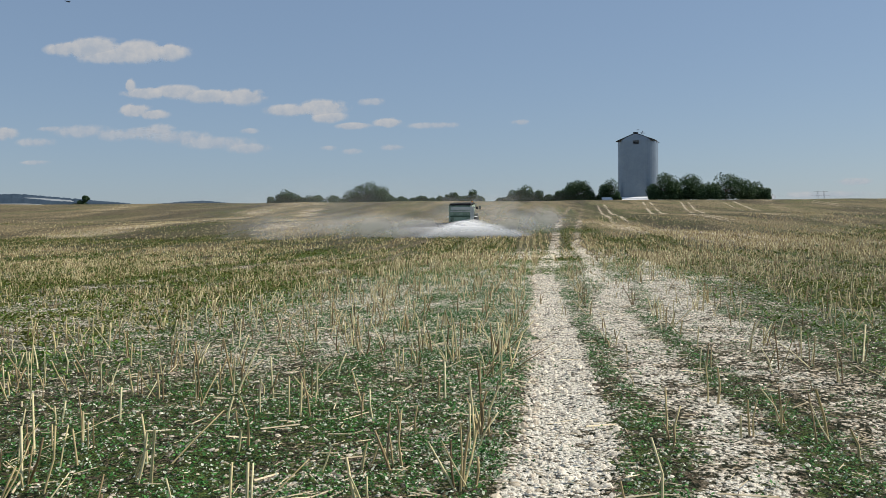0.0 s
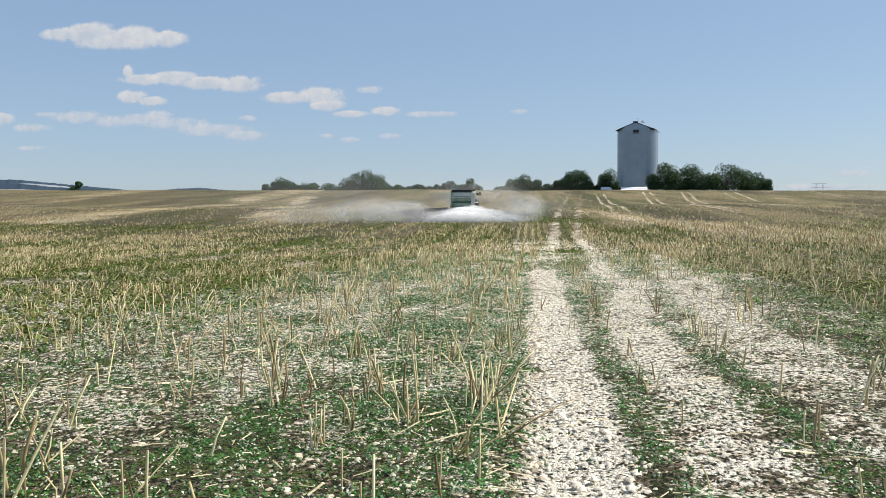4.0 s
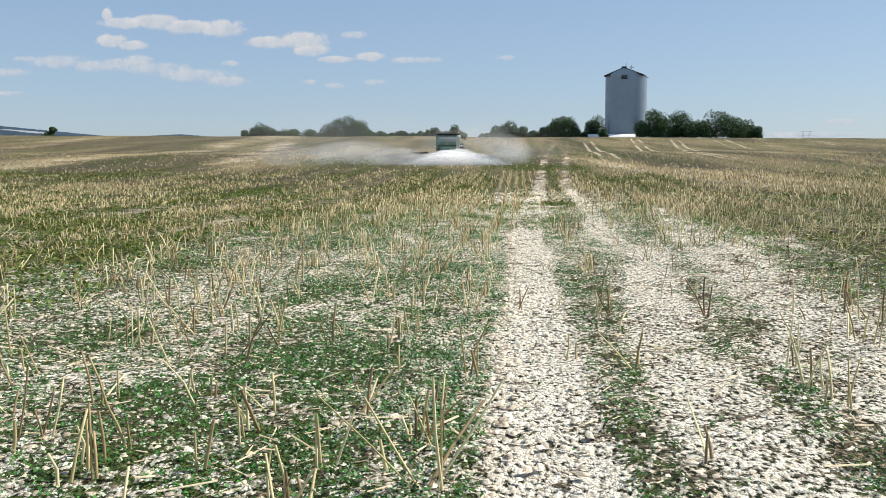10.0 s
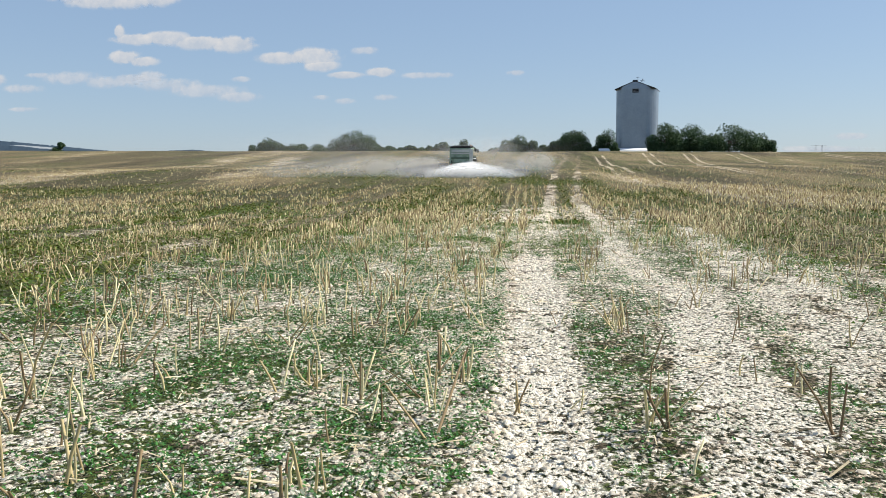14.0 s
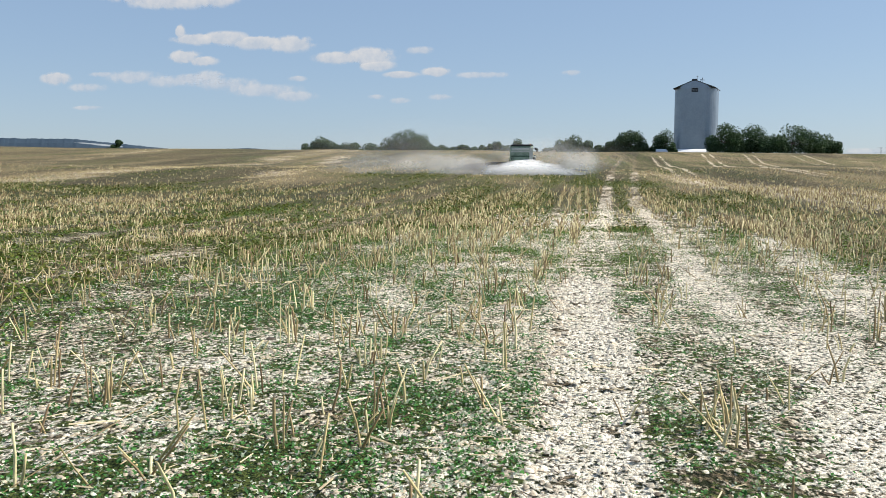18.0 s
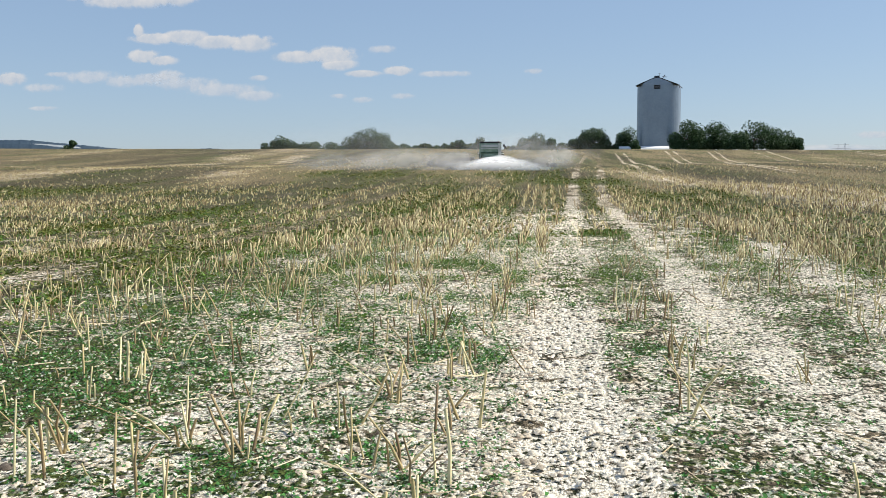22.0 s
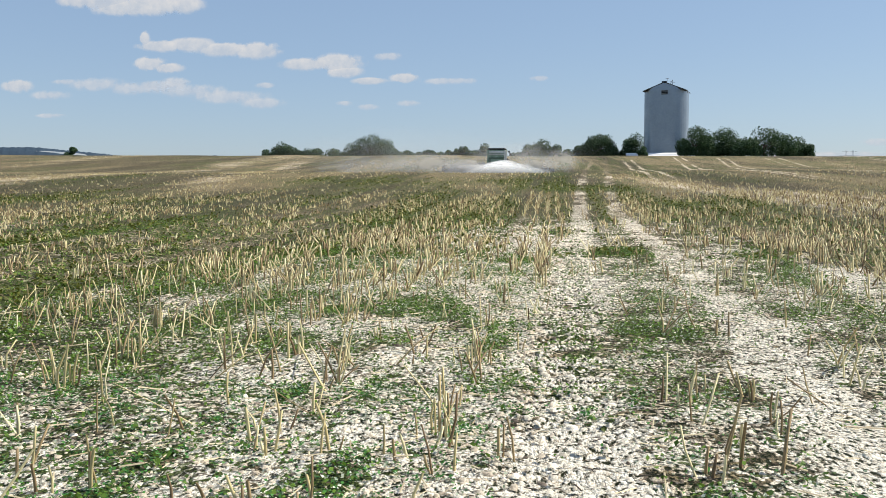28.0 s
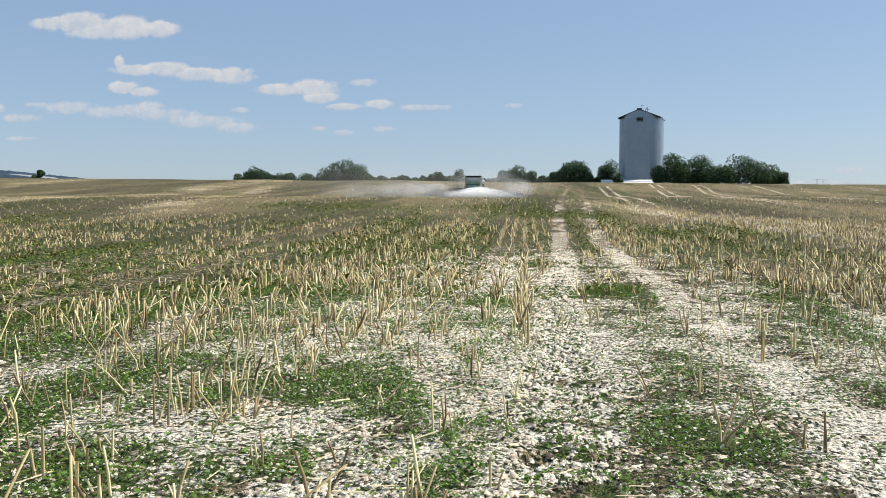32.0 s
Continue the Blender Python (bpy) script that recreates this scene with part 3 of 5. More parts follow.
def build_ground():
    right = spread(0, 7, 0.13, 1.06, 4600)
    xs = np.concatenate([-spread(0, 9, 0.13, 1.06, 4600)[::-1], np.arange(-9, 7.01, 0.145), right])
    ys = np.concatenate([-spread(0, 3, 0.5, 1.3, 600)[::-1] + 4, np.arange(1.2, 52, 0.15), spread(0, 52, 0.15, 1.018, 4800)])
    gx, gy = np.meshgrid(xs, ys)
    x, y = gx.ravel(), gy.ravel()
    z = lie(x, y)
    li, gr, st, pk = cover(x, y)
    rough_near = 1 - smooth(45, 70, y)
    z = z + ((fbm(x / 0.45, y / 0.45, 61, 3) - 0.5) * 0.07 + (fbm(x / 2.2, y / 3, 65, 2) - 0.5) * 0.10) * rough_near
    # tyre lugs pressed across the wheel track
    xr = x - track_one(y)
    lug = np.sin(y * 2 * math.pi / 0.42 + np.abs(xr) * 5) * 0.03 * band(xr, -0.31, 0.31, 0.06) * smooth(28, 34, y) * rough_near
    z = z + lug - 0.035 * band(xr, -0.31, 0.31, 0.1) * rough_near
    w = len(xs)
    a = (np.arange(len(ys) - 1)[:, None] * w + np.arange(w - 1)[None, :]).ravel()
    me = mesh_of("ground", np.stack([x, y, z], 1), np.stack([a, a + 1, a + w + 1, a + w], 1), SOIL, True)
    c = me.color_attributes.new("cover", "FLOAT_COLOR", "POINT")
    c.data.foreach_set("color", np.stack([li, gr, st, pk], 1).astype(np.float32).ravel())
    return tagged(new("ground", me), "rape stubble field dusted with white lime, rising to a low crest", "field", kind="structure")


def wedge(n, y0, y1, power=1.0):
    """Random places in the strip of field that the walk looks over."""
    y = y0 + (y1 - y0) * RNG.random(n) ** power
    half = 3.0 + 0.62 * np.clip(y, 2, 999)
    x = -half + RNG.random(n) * (half + np.minimum(half * 0.75, 3.0 + 0.40 * y))
    return x, y


def lane(n, y0, y1):
    """Random places beside the walk, thickest close to it."""
    u = RNG.random(n) * 2 - 1
    return -0.4 + 6.5 * np.sign(u) * np.abs(u) ** 1.35, y0 + (y1 - y0) * RNG.random(n)


def leaves(name, n, y0, y1, size, mat, pick, label, tuft=3, rise=0.03, close=False):
    """Small rounded ground leaves in tufts as one mesh."""
    x, y = lane(n, y0, y1) if close else wedge(n, y0, y1, 0.8)
    keep = RNG.random(n) < pick(x, y)
    x, y = x[keep], y[keep]
    x, y = np.repeat(x, tuft), np.repeat(y, tuft)
    k = len(x)
    s = size * (0.55 + 0.8 * RNG.random(k))
    x, y = x + RNG.normal(0, 1, k) * size * 0.8, y + RNG.normal(0, 1, k) * size * 0.8
    z = lie(x, y) + rise * (0.25 + RNG.random(k)) + micro(x, y)
    a, tilt = RNG.random(k) * 2 * math.pi, RNG.normal(0.15, 0.45, k)
    d = np.stack([np.cos(a) * np.cos(tilt), np.sin(a) * np.cos(tilt), np.sin(tilt)], 1) * s[:, None]
    e = np.stack([-np.sin(a), np.cos(a), RNG.normal(0, 0.4, k)], 1) * (s * (0.36 + 0.16 * RNG.random(k)))[:, None]
    p = np.stack([x, y, z], 1)
    droop = np.array([0, 0, 1.0]) * (s * 0.3)[:, None]
    v = np.stack([p, p + d * 0.6 + e, p + d - droop, p + d * 0.6 - e], 1)
    f = np.arange(4 * k).reshape(k, 4)
    return tagged(new(name, mesh_of(name, v.reshape(-1, 3), f, mat)), label, "weeds", kind="stuff")


def micro(x, y):
    """Small humps of the tilled soil, as in the ground sheet."""
    return ((fbm(x / 0.45, y / 0.45, 61, 3) - 0.5) * 0.07 + (fbm(x / 2.2, y / 3, 65, 2) - 0.5) * 0.10) * (1 - smooth(45, 70, y))


def crumbs(name, n, y0, y1, size, mat, pick, label, category):
    """Rounded lumps half sunk in the soil as one mesh."""
    x, y = lane(n, y0, y1)
    keep = RNG.random(n) < pick(x, y)
    x, y = x[keep], y[keep]
    k = len(x)
    s = size * np.clip(np.exp(RNG.normal(0, 0.34, k)), 0.5, 1.8)
    p = np.stack([x, y, lie(x, y) + micro(x, y)], 1)
    a = (RNG.random(k) * 6.28)[:, None] + np.arange(4)[None] * math.pi / 2 + RNG.normal(0, 0.22, (k, 4))
    r = s[:, None] * (0.75 + 0.55 * RNG.random((k, 4)))
    foot = np.stack([r * np.cos(a), r * np.sin(a), -0.30 * r], 2)
    r2 = r * (0.45 + 0.3 * RNG.random((k, 4)))
    head = np.stack([r2 * np.cos(a + 0.3), r2 * np.sin(a + 0.3), s[:, None] * (0.12 + 0.30 * RNG.random((k, 4)))], 2)
    v = np.concatenate([foot, head], 1) + p[:, None]
    quad = np.array([(0, 1, 5, 4), (1, 2, 6, 5), (2, 3, 7, 6), (3, 0, 4, 7), (4, 5, 6, 7)])
    f = (np.arange(k)[:, None, None] * 8 + quad[None]).reshape(-1, 4)
    return tagged(new(name, mesh_of(name, v.reshape(-1, 3), f, mat)), label, category, kind="stuff")


def litter(name, n, y0, y1, length, width, mat, pick, label, close=False):
    x, y = lane(n, y0, y1) if close else wedge(n, y0, y1, 0.75)
    keep = RNG.random(n) < pick(x, y)
    x, y = x[keep], y[keep]
    k = len(x)
    L, W = length * (0.4 + RNG.random(k)), width * (0.6 + 0.8 * RNG.random(k))
    a = RNG.random(k) * 6.28
    d = np.stack([np.cos(a), np.sin(a), RNG.normal(0, 0.10, k)], 1) * L[:, None] / 2
    e = np.stack([-np.sin(a), np.cos(a), 0 * a], 1) * W[:, None] / 2
    p = np.stack([x, y, lie(x, y) + micro(x, y) + 0.02 + 0.02 * RNG.random(k)], 1)
    up = np.array([0, 0, 1.0]) * W[:, None] * 0.5
    v = np.stack([p - d - e, p - d + e, p + d + e, p + d - e, p - d + up, p + d + up], 1)
    quad = np.array([(0, 3, 5, 4), (1, 4, 5, 2)])
    f = (np.arange(k)[:, None, None] * 6 + quad[None]).reshape(-1, 4)
    return tagged(new(name, mesh_of(name, v.reshape(-1, 3), f, mat)), label, "straw", kind="stuff")


def stalk_arrays(x, y, z, h, r, lean, turn, sides=4):
    """Tapered, slightly bent stubs standing at x, y."""
    k = len(x)
    ang = np.arange(sides) * 2 * math.pi / sides
    ring = np.stack([np.cos(ang), np.sin(ang)], 1)
    v = np.zeros((k, 3 * sides, 3))
    bend = RNG.normal(0, 0.22, k)
    for j, (f, q) in enumerate(((-0.06, 1.15), (0.5, 1.0), (1.0, 0.85))):
        off = h * f * np.tan(lean) + h * bend * f * f
        v[:, j * sides:(j + 1) * sides, 0] = (x + np.cos(turn) * off)[:, None] + ring[:, 0] * (r * q)[:, None]
        v[:, j * sides:(j + 1) * sides, 1] = (y + np.sin(turn) * off)[:, None] + ring[:, 1] * (r * q)[:, None]
        v[:, j * sides:(j + 1) * sides, 2] = (z + h * f)[:, None]
    if sides == 3:                              # far off: plain three-sided stubs
        v = v[:, [0, 1, 2, 6, 7, 8]]
        faces = [(i, (i + 1) % 3, 3 + (i + 1) % 3, 3 + i) for i in range(3)]
        return v.reshape(-1, 3), (np.arange(k)[:, None, None] * 6 + np.array(faces)[None]).reshape(-1, 4)
    faces = [(j * sides + i, j * sides + (i + 1) % sides, (j + 1) * sides + (i + 1) % sides, (j + 1) * sides + i) for j in range(2) for i in range(sides)]
    faces.append(tuple(2 * sides + i for i in range(4)))
    f = (np.arange(k)[:, None, None] * 3 * sides + np.array(faces)[None]).reshape(-1, 4)
    return v.reshape(-1, 3), f


def stubble(name, n, y0, y1, thick, pick, label, tall=0.30, bunch=3, power=0.6, sides=4):
    x, y = wedge(n, y0, y1, power)
    # sown in rows along the field
    x = np.round((x - 1.1) / 0.525) * 0.525 + 1.1 + RNG.normal(0, 0.06, n)
    keep = RNG.random(n) < pick(x, y)
    x, y = np.repeat(x[keep], bunch), np.repeat(y[keep], bunch)
    k = len(x)
    x, y = x + RNG.normal(0, 0.055, k), y + RNG.normal(0, 0.07, k)
    drop = RNG.random(k) < 0.75
    x, y = x[drop], y[drop]
    k = len(x)
    h = tall * (0.25 + 0.95 * RNG.random(k)) * (1 - 0.35 * smooth(-5, -9, x)) * (1 - 0.3 * smooth(75, 100, y))
    lean = np.abs(RNG.normal(0, 0.28, k)) + (RNG.random(k) < 0.16) * 0.6
    v, f = stalk_arrays(x, y, lie(x, y) + micro(x, y), h, thick * (0.7 + 0.6 * RNG.random(k)), lean, RNG.random(k) * 6.28, sides)
    return tagged(new(name, mesh_of(name, v, f, STALK)), label, "stubble", kind="stuff")


def stub_density(x, y):
    """How thickly the cut stalks stand at x, y."""
    rut = band(x - track_one(y), -0.42, 0.42, 0.05)
    rut = np.maximum(rut, 0.85 * band(x - track_two(y), -0.34, 0.34, 0.1))
    east = band(x, 0.7, 5.5, 0.3) * (1 - smooth(45, 70, y))
    olive = smooth(5.5, 7.5, x) * (1 - smooth(54, 62, y))
    d = 0.34 + 1.3 * (fbm(x / 2.2, y / 4, 71, 3) - 0.38) + 1.6 * (fbm(x / 0.95, y / 42, 75, 2) - 0.5) * smooth(22, 50, y)
    d = d * (1 - 0.97 * bare_strips(x, y)) * (1 - 0.96 * rut) * (1 - 0.72 * east) * (1 - 0.45 * olive) * (1 - 0.86 * smooth(78, 96, y))
    return np.clip(d + 0.8 * swaths(x, y), 0, 1)


def build_field_cover():
    def green_pick(x, y):
        g = cover(x, y)[1]
        return (0.10 + 0.08 * smooth(24, 32, y)) * smooth(0.0, 0.12, g) + 0.70 * smooth(0.34, 0.64, g)

    leaves("clover", 170000, 3.5, 34, 0.021, LEAF, green_pick, "low green clover-like seedlings between the stubble", 3, 0.035, True)
    leaves("grass_tufts", 90000, 27, 50, 0.027, GRASS, lambda x, y: green_pick(x, y) * smooth(27, 36, y), "fresh green seedling tufts between the stubble", 3, 0.06, True)
    leaves("clover", 76000, 8, 66, 0.055, GRASS, lambda x, y: green_pick(x, y) * (1 - band(x, -5, 4, 0.3) * (y < 47)), "low green seedlings between the stubble", 3, 0.05)
    leaves("limed_clover", 150000, 3.5, 46, 0.020, DUSTY_LEAF, lambda x, y: (0.10 + 0.62 * smooth(0.15, 0.5, cover(x, y)[1])) * (1 - 0.9 * band(x - track_one(y), -0.35, 0.35, 0.05)), "seedlings powdered white with lime", 2, 0.04, True)
    leaves("weeds", 110000, 46, 125, 0.12, WEED, lambda x, y: smooth(0.32, 0.80, cover(x, y)[1]) * 0.7, "olive green weeds among the stubble", 2, 0.12)
    leaves("weeds", 110000, 12, 52, 0.07, WEED, lambda x, y: smooth(0.33, 0.72, cover(x, y)[1]) * np.maximum(smooth(-4, -8, x), smooth(4, 7, x)), "olive green weeds among the stubble", 2, 0.07)
    crumbs("lime_crumbs", 45000, 3.5, 58, 0.0215, CRUMB, lambda x, y: (0.18 + 0.55 * smooth(0.3, 0.95, cover(x, y)[0])) * (1 - smooth(34, 57, y)) * smooth(-0.5, -0.2, x - track_one(y)), "loose white lime crumbs lying on the soil", "lime")
    crumbs("limed_clods", 70000, 3.5, 58, 0.0225, CLODS, lambda x, y: (0.24 + 0.5 * smooth(0.3, 0.9, cover(x, y)[0])) * (1 - smooth(34, 57, y)) * (1 - smooth(-0.4, -0.1, x - track_one(y))), "beige soil clods powdered with lime", "soil")
    crumbs("soil_clods", 24000, 3.5, 46, 0.018, CLOD, lambda x, y: 0.5 * (1 - smooth(0.5, 1.0, cover(x, y)[0])), "small grey brown soil clods", "soil")
    crumbs("lime_lumps", 3500, 3.5, 45, 0.028, CRUMB, lambda x, y: (0.1 + 0.4 * cover(x, y)[0]) * (1 - band(x - track_one(y), -0.35, 0.35, 0.05)), "larger loose lumps of lime", "lime")
    crumbs("earth_lumps", 700, 3.5, 45, 0.034, CLOD, lambda x, y: 0.5 - 0.5 * band(x - track_one(y), -0.4, 0.4, 0.05), "dark crumbly lumps of earth", "soil")
    crumbs("lime_crumbs", 48000, 38, 70, 0.027, CRUMB, lambda x, y: 0.8 * smooth(0.35, 0.95, cover(x, y)[0]) * smooth(38, 48, y) * (1 - smooth(58, 70, y)), "loose white lime crumbs lying on the soil", "lime")
    litter("dead_stems", 22000, 3.5, 40, 0.06, 0.007, TWIG, lambda x, y: 0.8 - 0.35 * cover(x, y)[0], "short dark dead stems and leaf bits on the soil", True)
    litter("straw_litter", 40000, 3.5, 60, 0.12, 0.008, STRAW, lambda x, y: 0.20 + 0.75 * smooth(0.3, 0.7, cover(x, y)[2]), "loose dry straw and broken stalks on the soil")
    litter("fallen_stalks", 1300, 3.5, 48, 0.26, 0.013, STRAW, lambda x, y: 0.75 - 0.6 * band(x - track_one(y), -0.5, 0.5, 0.1) - 0.5 * smooth(0.7, 1.3, x), "dry cut stalks lying flat on the soil", True)
    stubble("stubble", 4000, 3.5, 24, 0.0074, lambda x, y: 0.8 * stub_density(x, y) * (1 - 0.62 * band(x, -3.2, 0, 0.8)) * (1 - 0.8 * band(x, 0, 3, 0.4)), "rows of cut dry rape stalks", 0.34, 3, 0.7)
    stubble("stubble", 9000, 22, 43, 0.0078, lambda x, y: stub_density(x, y) * (1 - 0.56 * band(x, -5.5, 4, 0.4) * (1 - smooth(38, 44, y))), "rows of cut dry rape stalks", 0.30, 3, 0.7)
    stubble("stubble", 6500, 40, 52, 0.0130, lambda x, y: stub_density(x, y) * (1 - 0.45 * band(x, -5.5, 4, 0.4) * (1 - smooth(38, 44, y))), "rows of cut dry rape stalks", 0.30, 3, 0.7)
    stubble("stubble", 47000, 48, 140, 0.022, stub_density, "rows of cut dry rape stalks", 0.27, 3, 0.8, 3)
    stubble("stubble", 42000, 120, 300, 0.034, lambda x, y: 0.9 * swaths(x, y), "distant cut rape stalks on the slope", 0.26, 2, 0.8, 3)
    tramlines()


TRAMLINES = ((20.0, 152, 31.0, 262, 1.9), (27.8, 161, 41.5, 262, 1.9), (42.5, 189, 51.0, 252, 3.0), (9.4, 103, 16.0, 232, 1.8), (23.5, 108, 24.4, 146, 1.2), (32.9, 112, 35.5, 144, 1.6),
             (66.5, 190, 74.0, 270, 2.4))


def tramlines():
    """Pairs of limed wheel lines on the slope, as strewn patches of pale lime."""
    px, py, ps = [], [], []
    for x0, y0, x1, y1, wide in TRAMLINES:
        for gap in (0.0, wide):
            k = int((y1 - y0) * 10)
            y = y0 + (y1 - y0) * RNG.random(k)
            x = x0 + gap + (x1 - x0) * (y - y0) / (y1 - y0) + 0.35 * (fbm(y / 30, 0 * y + x0, 3, 2) - 0.5) + RNG.normal(0, 0.15, k)
            ok = RNG.random(k) < 0.08 + 0.62 * smooth(0.3, 0.6, fbm(x / 3, y / 9, 97, 2)) * smooth(y0 - 5, y0 + 25, y)
            px, py, ps = px + [x[ok]], py + [y[ok]], ps + [0.04 + 0.09 * RNG.random(ok.sum())]
    x, y, s = np.concatenate(px), np.concatenate(py), np.concatenate(ps)
    k = len(x)
    a = RNG.random(k)[:, None] * 6.28 + np.arange(5)[None] * 2 * math.pi / 5
    r = s[:, None] * (0.6 + 0.7 * RNG.random((k, 5)))
    vx, vy = x[:, None] + r * np.cos(a), y[:, None] + 1.6 * r * np.sin(a)
    vz = lie(vx, vy) + 0.01
    rim = np.stack([vx, vy, vz], 2)
    top = np.stack([x, y, lie(x, y) + 0.05], 1)[:, None]
    v = np.concatenate([rim, top], 1)
    tri = np.array([(i, (i + 1) % 5, 5) for i in range(5)])
    f = (np.arange(k)[:, None, None] * 6 + tri[None]).reshape(-1, 3)
    return tagged(new("lime_patches", mesh_of("lime_patches", v.reshape(-1, 3), f, LIMED_STRAW)), "pale limed straw lying along paired wheel lines on the slope", "lime", kind="stuff")


def stub_clump(x, y, n, tall, mat_label):
    """A clump of separate cut stalks, each a part."""
    ob = thing("stubble_clump", pose(x, y, float(lie(x, y) + micro(np.array([x]), np.array([y]))[0])), mat_label, "stubble", "cut stalks along the wheel track")
    for k in range(n):
        h = tall * random.uniform(0.55, 1.1)
        lean, turn = abs(random.gauss(0, 0.24)) + (0.6 if random.random() < 0.2 else 0), random.uniform(0, 6.28)
        px, py = random.gauss(0, 0.05), random.gauss(0, 0.06)
        r = random.uniform(0.0055, 0.0105)
        v, f = stalk_arrays(np.array([px]), np.array([py]), np.array([0.0]), np.array([h]), np.array([r]), np.array([lean]), np.array([turn]), 5)
        st = new("stalk", mesh_of("stalk", v, f[:-1], STALK))
        st.parent = ob
    return ob


def build_clumps():
    random.seed(11)
    for group in CLUMP_LISTS:
        for x, y, n, tall in group:
            stub_clump(x, y, n, tall, "clump of cut straw-coloured rape stalks in limed soil")
    placed = 0
    while placed < 190:
        y = random.uniform(7, 44)
        x = round((random.uniform(-6.0, 4.2) - 1.1) / 0.525) * 0.525 + 1.1 + random.gauss(0, 0.06)
        if abs(x) > 1.0 + 0.34 * y or random.random() > 0.15 + float(stub_density(np.array([x]), np.array([y]))[0]):
            continue
        tall = random.uniform(0.18, 0.46)
        stub_clump(x, y, random.choice((1, 2, 2, 3, 4)), tall, "short worn stubs of cut rape stalks among green seedlings" if tall < 0.27 else "tall dry rape stalks still standing in a row")
        placed += 1


CLUMP_LISTS = []
CLUMP_LISTS.append([
    (-0.44, 5.46, 6, 0.38), (-2.45, 5.57, 3, 0.55), (-1.47, 5.64, 1, 0.31), (-1.16, 5.94, 3, 0.19), (-2.09, 6.35, 2, 0.23), (-3.34, 6.44, 3, 0.45),
    (2.20, 6.45, 1, 0.26), (0.97, 6.53, 1, 0.21), (-0.38, 6.99, 5, 0.48), (2.00, 7.54, 5, 0.34), (-2.37, 7.77, 1, 0.30), (-3.15, 8.27, 3, 0.39),
    (-4.25, 8.51, 3, 0.36), (-3.91, 8.53, 3, 0.29), (-3.03, 8.89, 4, 0.47), (1.00, 9.41, 1, 0.15), (-1.39, 10.48, 2, 0.20), (-0.24, 10.53, 4, 0.33),
    (1.96, 10.61, 3, 0.27), (-0.90, 10.80, 2, 0.21), (-1.90, 11.12, 1, 0.27), (-2.16, 11.46, 1, 0.26), (-0.41, 11.63, 6, 0.38), (-2.39, 11.98, 3, 0.46),
])
CLUMP_LISTS.append([
    (-1.48, 12.25, 3, 0.24), (-2.12, 12.36, 1, 0.33), (-2.08, 12.93, 1, 0.40), (2.12, 13.43, 2, 0.26), (-0.87, 13.71, 4, 0.27), (-0.33, 14.18, 6, 0.51),
    (-0.88, 14.39, 3, 0.34), (2.12, 14.49, 3, 0.41), (-2.06, 14.57, 2, 0.26), (-2.66, 14.65, 1, 0.45), (-1.41, 14.73, 2, 0.32), (-3.35, 14.84, 5, 0.55),
    (-0.39, 14.86, 4, 0.39), (-2.88, 14.93, 1, 0.40), (2.25, 15.10, 3, 0.23), (-4.19, 15.19, 1, 0.38), (-0.85, 15.35, 2, 0.34), (2.12, 15.77, 2, 0.19),
    (-4.02, 15.79, 3, 0.55), (-2.14, 15.80, 2, 0.24), (2.14, 16.33, 4, 0.38), (-0.23, 16.47, 4, 0.41), (-0.84, 16.80, 3, 0.17), (1.05, 16.96, 3, 0.36),
])
CLUMP_LISTS.append([
    (2.19, 17.01, 4, 0.35), (-2.19, 17.11, 3, 0.42), (-3.09, 17.79, 2, 0.21), (-0.87, 18.26, 3, 0.26), (-0.92, 19.01, 1, 0.26), (-2.68, 19.49, 3, 0.35),
    (2.09, 19.51, 3, 0.37), (1.08, 19.55, 4, 0.36), (-0.78, 19.66, 2, 0.22), (-3.36, 20.07, 5, 0.55), (-2.37, 20.15, 1, 0.30), (-1.35, 20.43, 5, 0.29),
    (2.23, 20.75, 2, 0.31), (-0.27, 20.78, 3, 0.27), (-3.20, 21.10, 3, 0.25), (-1.56, 21.42, 1, 0.28), (-2.72, 21.80, 3, 0.36), (-2.26, 21.87, 1, 0.25),
    (1.20, 22.20, 1, 0.28), (-1.29, 22.59, 2, 0.19), (2.15, 22.65, 1, 0.28), (-1.96, 23.15, 2, 0.15), (1.14, 23.21, 5, 0.41), (-3.22, 23.33, 1, 0.32),
])
CLUMP_LISTS.append([
    (-0.26, 23.44, 2, 0.29), (2.43, 23.54, 1, 0.23), (1.20, 23.73, 4, 0.33), (2.25, 25.23, 2, 0.27), (-0.68, 26.32, 3, 0.24), (-0.63, 28.77, 3, 0.22),
    (-1.91, 29.00, 4, 0.22), (-0.09, 29.11, 1, 0.21), (1.30, 29.28, 4, 0.25), (-0.68, 29.47, 1, 0.19), (1.25, 29.81, 6, 0.35), (-2.23, 30.40, 1, 0.24),
    (-2.44, 31.33, 2, 0.19), (-2.16, 31.37, 3, 0.31), (-0.66, 31.94, 3, 0.16), (-3.25, 31.98, 3, 0.31), (1.26, 32.02, 4, 0.38), (-0.07, 32.09, 3, 0.24),
    (-1.64, 32.29, 1, 0.28), (-2.10, 32.36, 2, 0.36), (1.65, 33.12, 3, 0.28), (1.24, 33.74, 3, 0.30), (1.71, 33.92, 4, 0.18), (-2.13, 35.03, 4, 0.27),
])
